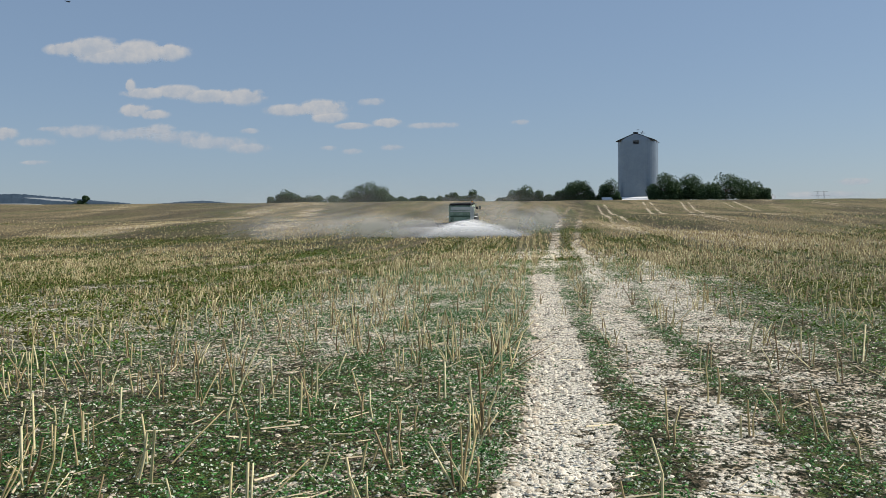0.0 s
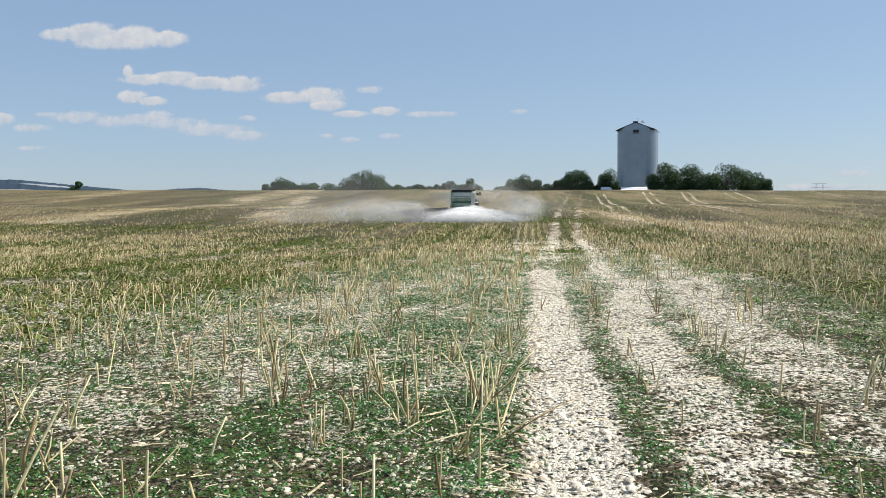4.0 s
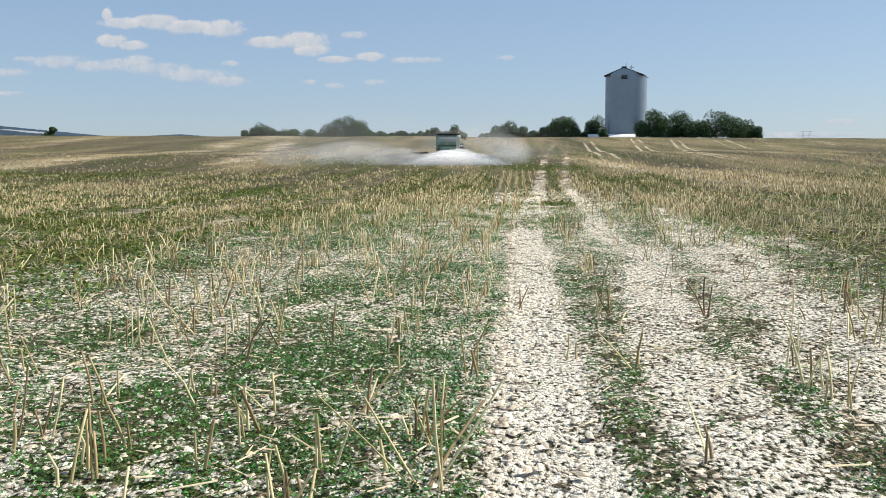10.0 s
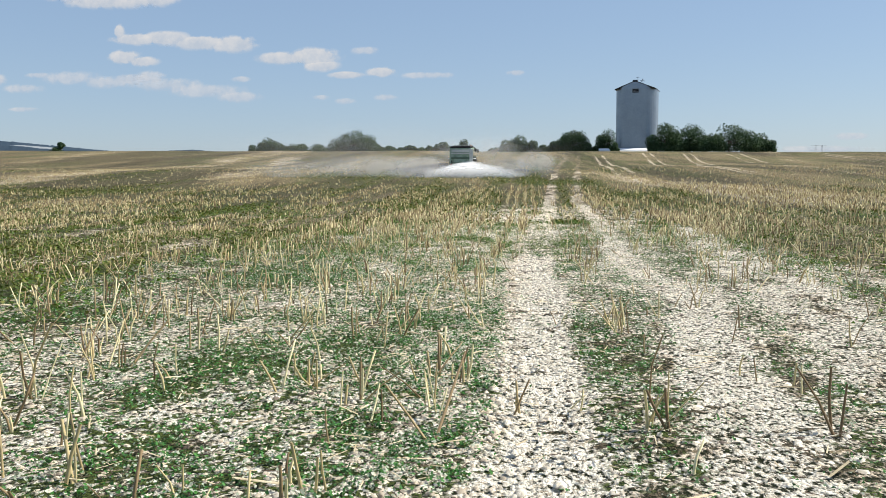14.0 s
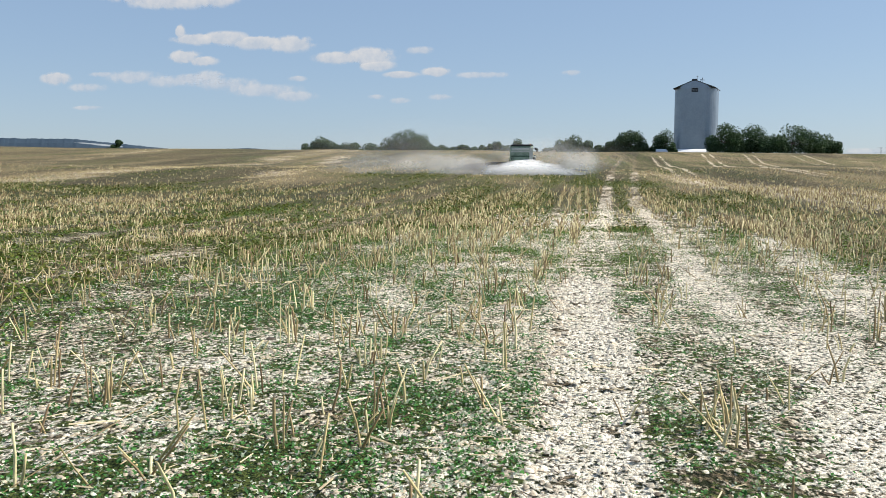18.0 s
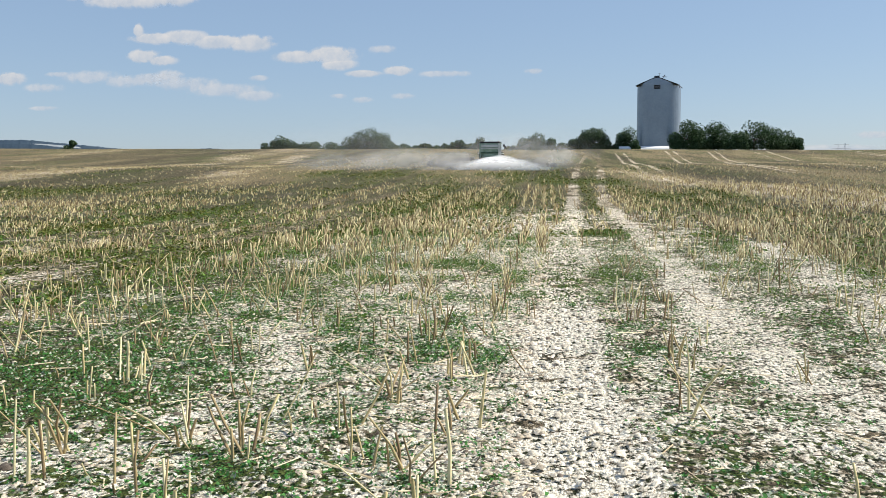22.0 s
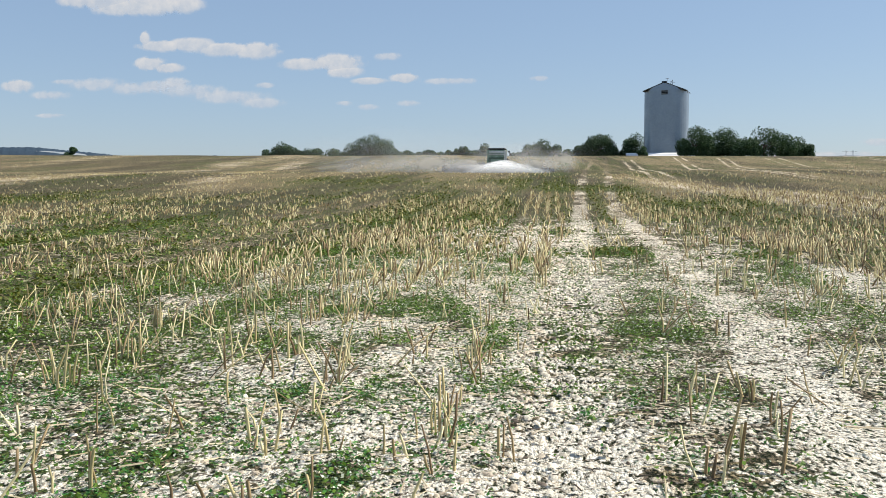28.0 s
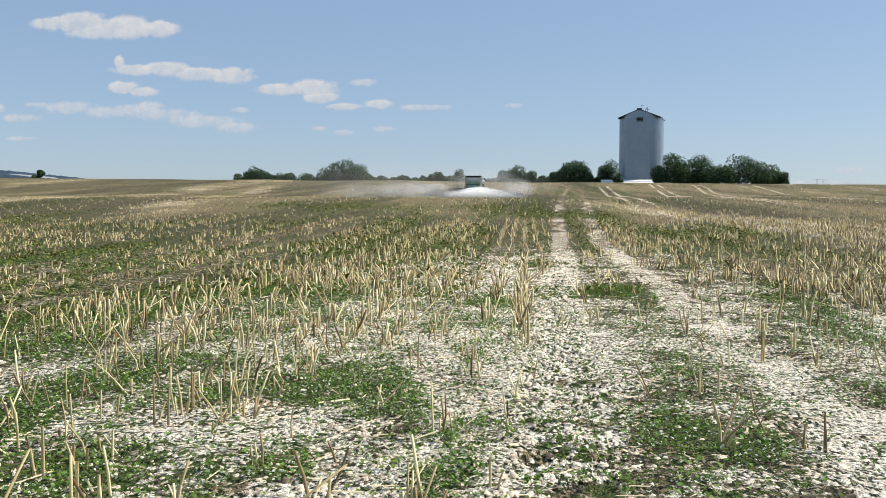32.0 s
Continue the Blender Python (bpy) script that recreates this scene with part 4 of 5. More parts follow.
CLUMP_LISTS.append([
    (-0.07, 35.72, 2, 0.19), (-2.43, 35.93, 2, 0.22), (-1.52, 36.76, 1, 0.28), (1.42, 36.79, 4, 0.36), (1.99, 36.85, 3, 0.21), (-2.60, 36.99, 1, 0.22),
    (-0.03, 37.11, 2, 0.28), (-0.45, 37.24, 2, 0.21), (-2.59, 38.04, 2, 0.30), (1.65, 38.56, 3, 0.25), (-3.96, 38.68, 2, 0.28), (-0.39, 39.12, 3, 0.37),
])

# ---- silo ----
def rounded_plan(w, d, r, n=10):
    out = []
    for cx, cy, a0 in ((w / 2 - r, d / 2 - r, 0), (-w / 2 + r, d / 2 - r, 90), (-w / 2 + r, -d / 2 + r, 180), (w / 2 - r, -d / 2 + r, 270)):
        for k in range(n + 1):
            a = radians(a0 + 90 * k / n)
            out.append((cx + r * math.cos(a), cy + r * math.sin(a)))
    fine = []
    for (x0, y0), (x1, y1) in zip(out, out[1:] + out[:1]):
        m = max(1, int(math.hypot(x1 - x0, y1 - y0) / 0.8))
        fine += [(x0 + (x1 - x0) * i / m, y0 + (y1 - y0) * i / m) for i in range(m)]
    return fine


def build_silo():
    bx, by = 38.35, 338.0
    base = 11.6
    ob = thing("grain_silo", pose(bx, by, base, 0, 0, -15), "tall grey sheet-metal grain silo tower with a shallow gabled roof", "silo")
    w, d, r = 13.8, 12.6, 3.9
    eave, ridge = 22.4, 25.0

    def top(x):
        return ridge - (ridge - eave) * abs(x) / (w / 2)

    plan = rounded_plan(w, d, r, 8)
    wall = bmesh.new()
    n = len(plan)
    # horizontal sheet courses, each lapped over the one below
    levels = []
    k, z = 0, 0.0
    while z < eave - 0.01:
        z1 = min(z + 1.35, eave)
        levels += [(z, 1.0), (z1, 1.004)]
        z, k = z1, k + 1
    rings = [[wall.verts.new((x * off, y * off, zz)) for x, y in plan] for zz, off in levels]
    rings.append([wall.verts.new((x, y, max(top(x) - 0.05, eave))) for x, y in plan])
    for p, q in zip(rings, rings[1:]):
        for i in range(n):
            wall.faces.new((p[i], p[(i + 1) % n], q[(i + 1) % n], q[i]))
    part("wall", wall, STEEL, ob)
    # roof sheets with eaves, one each side
    for s in (-1, 1):
        bm = bmesh.new()
        a = [(0, -d / 2 - 0.08, ridge + 0.12), (s * (w / 2 + 0.04), -d / 2 - 0.08, eave - 0.05), (s * (w / 2 + 0.04), d / 2 + 0.1, eave - 0.05), (0, d / 2 + 0.25, ridge + 0.12)]
        up = [bm.verts.new((x, y, z + 0.14)) for x, y, z in a]
        dn = [bm.verts.new((x, y, z - 0.06)) for x, y, z in a]
        bm.faces.new(up), bm.faces.new(dn[::-1])
        for i in range(4):
            bm.faces.new((dn[i], dn[(i + 1) % 4], up[(i + 1) % 4], up[i]))
        bmesh.ops.recalc_face_normals(bm, faces=bm.faces[:])
        part("roof", bm, ROOFING, ob, "dark sheet roof slope")
    win = part("window", box(0.2, -d / 2 - 0.06, 21.75, 2.1, 0.16, 1.3), DARK, ob, "dark louvred opening under the gable")
    for k in range(2):
        part("slat", box(0.2, -d / 2 - 0.17, 21.45 + 0.5 * k, 2.1, 0.05, 0.08), GALV, win)
    part("window_frame", box(0.2, -d / 2 - 0.10, 22.45, 2.4, 0.14, 0.12), GALV, win)
    part("hatch", box(w / 2 - 0.02, -1.8, 22.2, 0.14, 1.1, 1.0), DARK, ob, "dark hatch below the eave")
    # aerials and hoist on the ridge
    mast = bmesh.new()
    add_rod(mast, (0.6, -4, ridge + 0.1), (0.6, -4, ridge + 1.7), 0.06)
    add_rod(mast, (0.1, -4, ridge + 1.5), (1.1, -4, ridge + 1.5), 0.05)
    part("aerial", mast, GALV, ob)
    mast = bmesh.new()
    add_rod(mast, (1.3, -3.5, ridge - 0.6), (2.3, -3.5, ridge + 1.0), 0.09)
    add_rod(mast, (2.3, -3.5, ridge - 1.0), (2.3, -3.5, ridge + 1.1), 0.08)
    add_rod(mast, (1.4, -3.5, ridge + 0.5), (3.0, -3.5, ridge + 0.2), 0.08)
    part("hoist", mast, GALV, ob)
    part("vent", box(-0.2, -4.4, ridge + 0.35, 1.6, 1.2, 0.5), ROOFING, ob)
    # low white store along the foot
    low = thing("low_store", pose(33.0, 327.5, 11.75, 0, 0, -4), "long low white-rendered store at the foot of the silo", "building")
    part("wall", box(0, 1.0, 0.6, 17, 2.4, 1.2), WHITE, low)
    part("roof", box(0, 0.6, 1.25, 17.3, 3.4, 0.12, 20), WHITE, low, "pale sloping sheet roof")


# ---- trees ----
def crown_mesh(w, h, depth, n, seed, skirt=True, leafsize=0.22):
    """A crown of leaf clumps in several uneven lobes."""
    g = np.random.default_rng(seed)
    lobes = []
    m = max(7, int(w * 1.5))
    for k in range(m):
        u = g.uniform(-0.46, 0.46)
        top = 1 - (abs(u) / 0.5) ** 2.2 * 0.55
        cz = h * g.uniform(0.12, 0.72) * top
        r = h * g.uniform(0.20, 0.30) * (0.75 + 0.4 * top)
        r = max(min(r, w * 0.34), 0.12 * w)
        lobes.append((u * w, g.uniform(-0.3, 0.3) * depth, max(min(cz, h - r * 0.9), r * 0.5), r))
    for u in (np.arange(-0.46, 0.47, 0.13) if skirt else ()):            # skirts that reach the ground
        r = min(0.13 * w, 0.2 * h) * g.uniform(0.8, 1.25)
        lobes.append((u * w, g.uniform(-0.3, 0.1) * depth, r * 0.6, r))
    lobes.append((0.04 * w, 0, h * 0.66, min(h * 0.34, w * 0.4)))
    lobes = np.array(lobes)
    pick = g.integers(0, len(lobes), n)
    c = lobes[pick]
    v = g.normal(0, 1, (n, 3))
    v /= np.linalg.norm(v, axis=1)[:, None]
    rad = c[:, 3] * (0.45 + 0.6 * g.random(n) ** 0.6)
    p = c[:, :3] + v * rad[:, None] * np.array([1.0, 1.0, 0.95])
    p[:, 2] = np.where(p[:, 2] < 0.05 * h, g.random(n) * 0.3 * h, p[:, 2]) if skirt else h * 0.42 + 0.58 * p[:, 2]
    s = leafsize * (0.5 + g.random(n))
    a = g.normal(0, 1, (n, 3))
    a /= np.linalg.norm(a, axis=1)[:, None]
    b = np.cross(a, v + 0.3 * g.normal(0, 1, (n, 3)))
    b /= np.linalg.norm(b, axis=1)[:, None] + 1e-6
    quad = np.stack([p - a * s[:, None], p - b * s[:, None] * 0.7, p + a * s[:, None], p + b * s[:, None] * 0.7], 1)
    return quad.reshape(-1, 3), np.arange(4 * n).reshape(n, 4)


def build_tree(x, y, w, top, seed, label, name="bush", skirt=True):
    z = float(lie(x, y)) - 0.1
    h = max(top - z, 2.0)
    ob = thing(name, pose(x, y, z), label, "tree" if name == "tree" else "bush", "hedge trees along the crest")
    n = int(260 + 75 * w * h ** 0.7 / 2.0)
    v, f = crown_mesh(w, h, w * 0.7, min(int(n * 5.4), 13000), seed, skirt)
    cr = new("crown", mesh_of("crown", v, f, CROWN))
    cr.parent = ob
    g = random.Random(seed)
    bm = bmesh.new()
    add_rod(bm, (0, 0, -0.3), (0.1, 0, h * 0.45), 0.035 * h ** 0.9 + 0.05, 0.02 * h + 0.03, 7)
    for k in range(5):
        a = g.uniform(0, 6.28)
        add_rod(bm, (0.05, 0, h * g.uniform(0.15, 0.4)), (math.cos(a) * w * 0.28, math.sin(a) * w * 0.2, h * g.uniform(0.5, 0.75)), 0.016 * h, 0.02, 5)
    part("trunk", bm, BARK, ob)
    return ob


TREES = [
    (-0.2805, 350, 12.5, 19.22),
    (-0.2415, 352, 17.0, 16.66),
    (-0.1843, 345, 18.9, 21.34),
    (-0.1462, 360, 8.6, 16.10),
    (-0.1255, 352, 8.2, 16.12),
    (-0.0904, 345, 10.0, 16.97),
    (-0.0678, 340, 8.9, 17.70),
    (-0.0335, 350, 6.1, 14.96),
    (-0.0086, 340, 12.8, 19.32),
    (0.0265, 335, 8.0, 16.40),
    (0.0475, 330, 10.3, 20.16),
    (0.0627, 332, 6.7, 15.69),
    (0.0836, 345, 6.6, 22.0),
    (0.1415, 312, 9.5, 20.99),
    (0.1667, 315, 12.8, 21.24),
    (0.2059, 312, 17.5, 20.67),
    (0.2372, 318, 8.6, 18.19),
    (0.0907, 318, 2.4, 15.6),
    (-0.268, 356, 16.0, 15.9),
    (-0.216, 356, 11.0, 15.2),
    (-0.158, 352, 12.0, 15.6),
    (-0.136, 356, 10.0, 15.4),
    (-0.107, 352, 9.0, 15.3),
    (-0.079, 348, 11.0, 15.4),
    (0.014, 340, 8.0, 15.2),
    (0.056, 338, 9.0, 15.2),
]


def build_trees():
    for k, (sx, dist, w, top) in enumerate(TREES):
        tall = top - float(lie(sx * dist, dist)) > 7.5
        build_tree(sx * dist, dist, w, top, 100 + k, ("dark green broad-leaved tree on the crest of the field" if tall else "low dark green bush on the crest of the field"), "tree" if tall else "bush")
    build_tree(-0.5162 * 400, 400, 3.4, 0.0476 * 400 + 1.57, 300, "lone small dark tree on the far end of the crest", "tree", False)
    build_tree(-0.523 * 400, 400, 9.0, 0.0418 * 400 + 1.57, 301, "low dark bush on the far end of the crest", "bush")


# ---- distance ----
def ridge_mesh(name, dist, pts, mat, label, depth=120, ragged=0.0028):
    """A wooded ridge with an uneven skyline, standing far behind the field."""
    n = 160
    sx = np.linspace(pts[0][0], pts[-1][0], n)
    top = np.interp(sx, [p[0] for p in pts], [p[1] for p in pts]) * dist
    top = top + (fbm(sx * 500, 0 * sx, 81, 4) - 0.5) * ragged * dist
    x = sx * dist
    rows = []
    for dy, f in ((-depth, None), (0, 1.0), (depth, 0.995), (depth * 3, None)):
        z = top * f if f else np.full(n, -30.0)
        rows.append(np.stack([x * (dist + dy) / dist, np.full(n, dist + dy), z], 1))
    v = np.concatenate(rows)
    a = (np.arange(3)[:, None] * n + np.arange(n - 1)[None]).ravel()
    f = np.stack([a, a + 1, a + n + 1, a + n], 1)
    return tagged(new(name, mesh_of(name, v, f, mat)), label, "hill", kind="structure")


def build_distance():
    ridge_mesh("backdrop_hill", 2700, [(-0.7444, 0.0517), (-0.6307, 0.0498), (-0.6026, 0.0499), (-0.5804, 0.0484), (-0.5403, 0.0445), (-0.5060, 0.0413), (-0.4617, 0.0371)], HAZED_FOREST, "blue-hazed wooded hills on the horizon", ragged=0.0016)
    ridge_mesh("backdrop_field", 2520, [(-0.5923, 0.0452), (-0.5798, 0.0454), (-0.5610, 0.0440), (-0.5348, 0.0418), (-0.5266, 0.0395)], FARFIELD, "pale stubble field on the far hillside", 40, 0.0002)
    ridge_mesh("backdrop_wood", 2420, [(-0.7447, 0.0437), (-0.6308, 0.0452), (-0.5888, 0.0448), (-0.5749, 0.0438), (-0.5542, 0.0413), (-0.5335, 0.0402), (-0.4992, 0.0387), (-0.4617, 0.0365)], HAZED_FOREST, "dark wood in front of the far field", 40, 0.0012)
    ridge_mesh("backdrop_field", 2200, [(-0.7162, 0.0395), (-0.6310, 0.0390), (-0.5890, 0.0386), (-0.5681, 0.0377)], FARFIELD, "pale strip of field beyond the crest", 40, 0.0002)
    ridge_mesh("backdrop_wood", 1900, [(-0.4312, 0.0363), (-0.4043, 0.0383), (-0.3775, 0.0394), (-0.3575, 0.0380), (-0.3410, 0.0357)], HAZED_FOREST, "far wood showing over the crest", ragged=0.0016)
    for sx in (0.3015, 0.3079):
        py = thing("pylon", pose(sx * 1150, 1150, -6), "grey lattice power pylon far beyond the field", "pylon", "power line")
        h = 0.0405 * 1150 + 7.5
        bm = bmesh.new()
        for s in (-1, 1):
            for q in (-1, 1):
                add_rod(bm, (2.2 * s, 2.2 * q, 0), (0.5 * s, 0.5 * q, h), 0.10, 0.07, 4)
        for k in range(8):
            za, zb = h * k / 8, h * (k + 1) / 8
            wa, wb = 2.2 - 1.7 * k / 8, 2.2 - 1.7 * (k + 1) / 8
            add_rod(bm, (-wa, -wa, za), (wb, -wb, zb), 0.06, None, 4)
        part("mast", bm, GALV, py)
        for zz, ww in ((h - 1, 5), (h - 6, 7.5)):
            part("crossarm", rod((-ww, 0, zz), (ww, 0, zz), 0.16, None, 5), GALV, py)


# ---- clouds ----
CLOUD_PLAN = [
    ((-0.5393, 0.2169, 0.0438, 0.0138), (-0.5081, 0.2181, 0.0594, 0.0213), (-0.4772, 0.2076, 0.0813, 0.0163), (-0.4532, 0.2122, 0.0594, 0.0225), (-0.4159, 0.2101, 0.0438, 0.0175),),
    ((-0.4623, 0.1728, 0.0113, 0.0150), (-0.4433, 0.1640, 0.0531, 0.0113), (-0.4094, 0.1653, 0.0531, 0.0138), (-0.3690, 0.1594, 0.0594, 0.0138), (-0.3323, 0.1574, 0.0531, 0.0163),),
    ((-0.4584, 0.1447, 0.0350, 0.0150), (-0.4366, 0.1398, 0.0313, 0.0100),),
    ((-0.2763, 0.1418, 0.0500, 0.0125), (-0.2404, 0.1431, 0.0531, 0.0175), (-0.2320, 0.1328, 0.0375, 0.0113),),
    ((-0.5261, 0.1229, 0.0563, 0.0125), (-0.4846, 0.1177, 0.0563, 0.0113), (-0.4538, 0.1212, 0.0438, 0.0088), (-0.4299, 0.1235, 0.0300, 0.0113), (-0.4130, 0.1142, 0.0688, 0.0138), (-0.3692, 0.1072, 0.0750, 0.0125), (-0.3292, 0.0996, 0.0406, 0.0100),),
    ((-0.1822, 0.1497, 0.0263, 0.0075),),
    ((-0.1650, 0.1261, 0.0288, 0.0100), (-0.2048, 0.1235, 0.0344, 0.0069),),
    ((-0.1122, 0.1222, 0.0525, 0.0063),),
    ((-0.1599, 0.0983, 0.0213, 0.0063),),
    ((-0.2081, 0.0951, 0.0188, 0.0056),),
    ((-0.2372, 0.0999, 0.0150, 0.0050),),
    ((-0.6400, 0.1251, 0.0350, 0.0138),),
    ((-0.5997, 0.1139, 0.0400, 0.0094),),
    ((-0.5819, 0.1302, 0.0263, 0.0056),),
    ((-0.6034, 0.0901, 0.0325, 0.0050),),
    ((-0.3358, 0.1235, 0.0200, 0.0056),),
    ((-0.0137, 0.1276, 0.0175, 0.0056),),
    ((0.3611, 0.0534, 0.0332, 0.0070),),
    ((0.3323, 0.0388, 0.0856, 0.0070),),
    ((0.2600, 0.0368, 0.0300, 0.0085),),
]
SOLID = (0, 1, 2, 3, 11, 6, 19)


def shell_arrays(w, h, bulge, nx=14, nz=8):
    u, v = np.meshgrid(np.linspace(-1, 1, nx), np.linspace(-1, 1, nz))
    u, v = u.ravel(), v.ravel()
    p = np.stack([u * w / 2, bulge * (u * u + v * v), v * h / 2], 1)
    a = (np.arange(nz - 1)[:, None] * nx + np.arange(nx - 1)[None]).ravel()
    return p, np.stack([a, a + 1, a + nx + 1, a + nx], 1), np.stack([u, v], 1)


def shell(name, w, h, bulge, mat):
    """A bulging sheet, w wide and h high, with its rim drawn back."""
    p, f, u = shell_arrays(w, h, bulge)
    me = mesh_of(name, p, f, mat, True)
    uv = me.uv_layers.new(name="UVMap")
    uv.data.foreach_set("uv", u[f.ravel()].astype(np.float32).ravel())
    return me


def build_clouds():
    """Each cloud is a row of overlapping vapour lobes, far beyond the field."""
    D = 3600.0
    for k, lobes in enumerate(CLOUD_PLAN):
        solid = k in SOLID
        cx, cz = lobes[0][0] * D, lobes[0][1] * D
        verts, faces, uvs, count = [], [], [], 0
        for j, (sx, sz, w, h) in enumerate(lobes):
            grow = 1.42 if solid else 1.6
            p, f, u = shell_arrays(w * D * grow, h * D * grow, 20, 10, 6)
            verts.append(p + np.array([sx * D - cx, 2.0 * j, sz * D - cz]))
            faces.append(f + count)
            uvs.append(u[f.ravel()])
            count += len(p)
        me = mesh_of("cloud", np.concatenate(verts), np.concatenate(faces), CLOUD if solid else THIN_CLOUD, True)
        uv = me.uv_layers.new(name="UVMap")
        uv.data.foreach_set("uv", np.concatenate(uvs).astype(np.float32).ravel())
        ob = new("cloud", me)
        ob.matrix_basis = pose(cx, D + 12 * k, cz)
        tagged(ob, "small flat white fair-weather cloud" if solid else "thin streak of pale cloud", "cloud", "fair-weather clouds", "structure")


# ---- tractor and lime spreader ----
def wheel(parent, x, y, r, wdt, rim_mat=RIM):
    w = thing("wheel", pose(x, y, r), "", "")
    w.parent = parent
    t = wdt / 2
    tyre = lathe([(r * 0.58, -t * 0.8), (r * 0.80, -t), (r * 0.95, -t * 0.9), (r * 0.965, 0), (r * 0.95, t * 0.9), (r * 0.80, t), (r * 0.58, t * 0.8), (r * 0.58, -t * 0.8)], 28)
    for k in range(18):
        a = 2 * math.pi * k / 18
        for s in (-1, 1):
            add_box(tyre, s * t * 0.45, math.cos(a + s * 0.08) * r * 0.98, math.sin(a + s * 0.08) * r * 0.98, t * 0.9, r * 0.05, r * 0.07, math.degrees(a) - 90, 0, s * 20)
    part("tyre", tyre, RUBBER, w)
    rim = lathe([(0.02, t * 0.2), (r * 0.28, t * 0.2), (r * 0.45, t * 0.55), (r * 0.585, t * 0.7), (r * 0.585, -t * 0.7), (r * 0.45, -t * 0.3), (0.02, -t * 0.2)], 20)
    part("rim", rim, rim_mat, w)
    return w


def build_spreader():
    sp = thing("lime_spreader", pose(-7, 92, 2), "green trailed lime spreader powdered with dust, seen from behind", "spreader")
    # hopper with sloping sides, open top
    bm = bmesh.new()
    rings = []
    for z, hw, y0, y1 in ((1.05, 0.72, -2.3, 2.6), (1.75, 1.02, -2.5, 2.9), (2.85, 1.12, -2.55, 3.0), (2.90, 1.12, -2.55, 3.0), (2.90, 1.05, -2.48, 2.92), (1.80, 0.95, -2.42, 2.82)):
        rings.append([bm.verts.new(p) for p in ((-hw, y0, z), (hw, y0, z), (hw, y1, z), (-hw, y1, z))])
    for p, q in zip(rings, rings[1:]):
        for k in range(4):
            bm.faces.new((p[k], p[(k + 1) % 4], q[(k + 1) % 4], q[k]))
    bm.faces.new(rings[0][::-1]), bm.faces.new(rings[-1])
    part("hopper", bm, DUSTY_PAINT, sp)
    part("lime_load", box(0, 0.2, 2.5, 1.95, 4.9, 0.5, bevel=0.2), CRUMB, sp, "heap of white lime")
    for z in (1.32, 1.85, 2.34):
        part("rib", box(0, -2.58, z, 2.16, 0.10, 0.12), PALE_PAINT if z > 2 else GREEN_PAINT, sp)
    # right post paler than the left: sun on that side painted in
    for x in (-1.07, 1.07):
        part("corner_post", box(x, -2.56, 1.95, 0.16, 0.16, 1.9), DUSTY_PAINT if x < 0 else PALE_PAINT, sp)
    part("rear_board", box(0, -2.60, 2.62, 1.9, 0.05, 0.30), PALE_PAINT, sp, "pale dusty rear board")
    part("slide_plate", box(0, -2.62, 1.55, 1.3, 0.06, 0.36), DUSTY_PAINT, sp)
    # dark cover sheet over bows above the hopper
    for y in (-2.5, 0.2, 2.8):
        bow = bmesh.new()
        add_rod(bow, (-1.08, y, 2.85), (-1.06, y, 3.0), 0.05)
        add_rod(bow, (1.08, y, 2.85), (1.06, y, 3.0), 0.05)
        add_rod(bow, (-1.06, y, 3.0), (1.06, y, 3.0), 0.06)
        part("cover_bow", bow, RUBBER, sp)
    part("cover_sheet", box(0, 0.15, 3.04, 2.16, 5.4, 0.16, bevel=0.06), RUBBER, sp, "dark rolled-out cover sheet")
    part("mudguard", box(1.36, 0, 1.72, 0.34, 2.0, 0.05), PALE_PAINT, sp)
    part("mudguard", box(-1.36, 0, 1.72, 0.34, 2.0, 0.05), PALE_PAINT, sp)
    # pale strip added to paint the sunlit right edge of the hopper
    part("sunlit_strip", box(1.24, -2.5, 1.85, 0.24, 0.06, 1.9), PALE_PAINT, sp, "pale upright strip standing in for the hopper's sunlit right edge")
    part("mirror_arm", rod((1.1, -2.4, 2.7), (1.62, -2.4, 2.72), 0.025), GALV, sp)
    part("marker_light", box(1.66, -2.5, 2.66, 0.20, 0.10, 0.26), RUBBER, sp)
    for x in (-1.0, 1.0):
        part("tail_light", box(x, -2.66, 1.18, 0.26, 0.06, 0.12), RED_LENS, sp)
        disc = part("spreading_disc", lathe([(0.02, 0.03), (0.5, 0.02), (0.52, 0.0), (0.5, -0.02), (0.02, -0.03)], 20, "Z"), GALV, sp)
        disc.matrix_basis = pose(x * 0.5, -2.95, 0.82)
        for k in range(4):
            vane = part("vane", box(0.26, 0, 0.06, 0.48, 0.03, 0.09), GALV, disc)
            vane.matrix_basis = pose(0, 0, 0, 0, 0, 90 * k)
    part("disc_guard", box(0, -2.95, 1.08, 2.3, 0.9, 0.05), DUSTY_PAINT, sp)
    part("chassis", box(0, 1.2, 0.88, 0.7, 7.0, 0.22), GREEN_PAINT, sp)
    part("axle", rod((-1.1, 0, 0.85), (1.1, 0, 0.85), 0.09), GALV, sp)
    part("drawbar", rod((0, 4.4, 0.8), (0, 5.5, 0.7), 0.10), GREEN_PAINT, sp)
    wheels = [(wheel(sp, s * 1.05, 0, 0.85, 0.65), 0.85, s * 1.05, 0) for s in (-1, 1)]

    tr = thing("tractor", pose(-7, 98, 2), "green farm tractor pulling the lime spreader", "tractor")
    part("hood", box(0, 2.6, 1.55, 0.95, 2.4, 0.85, bevel=0.12), GREEN_PAINT, tr)
    part("chassis", box(0, 1.6, 0.95, 0.6, 4.2, 0.5), ROOFING, tr)
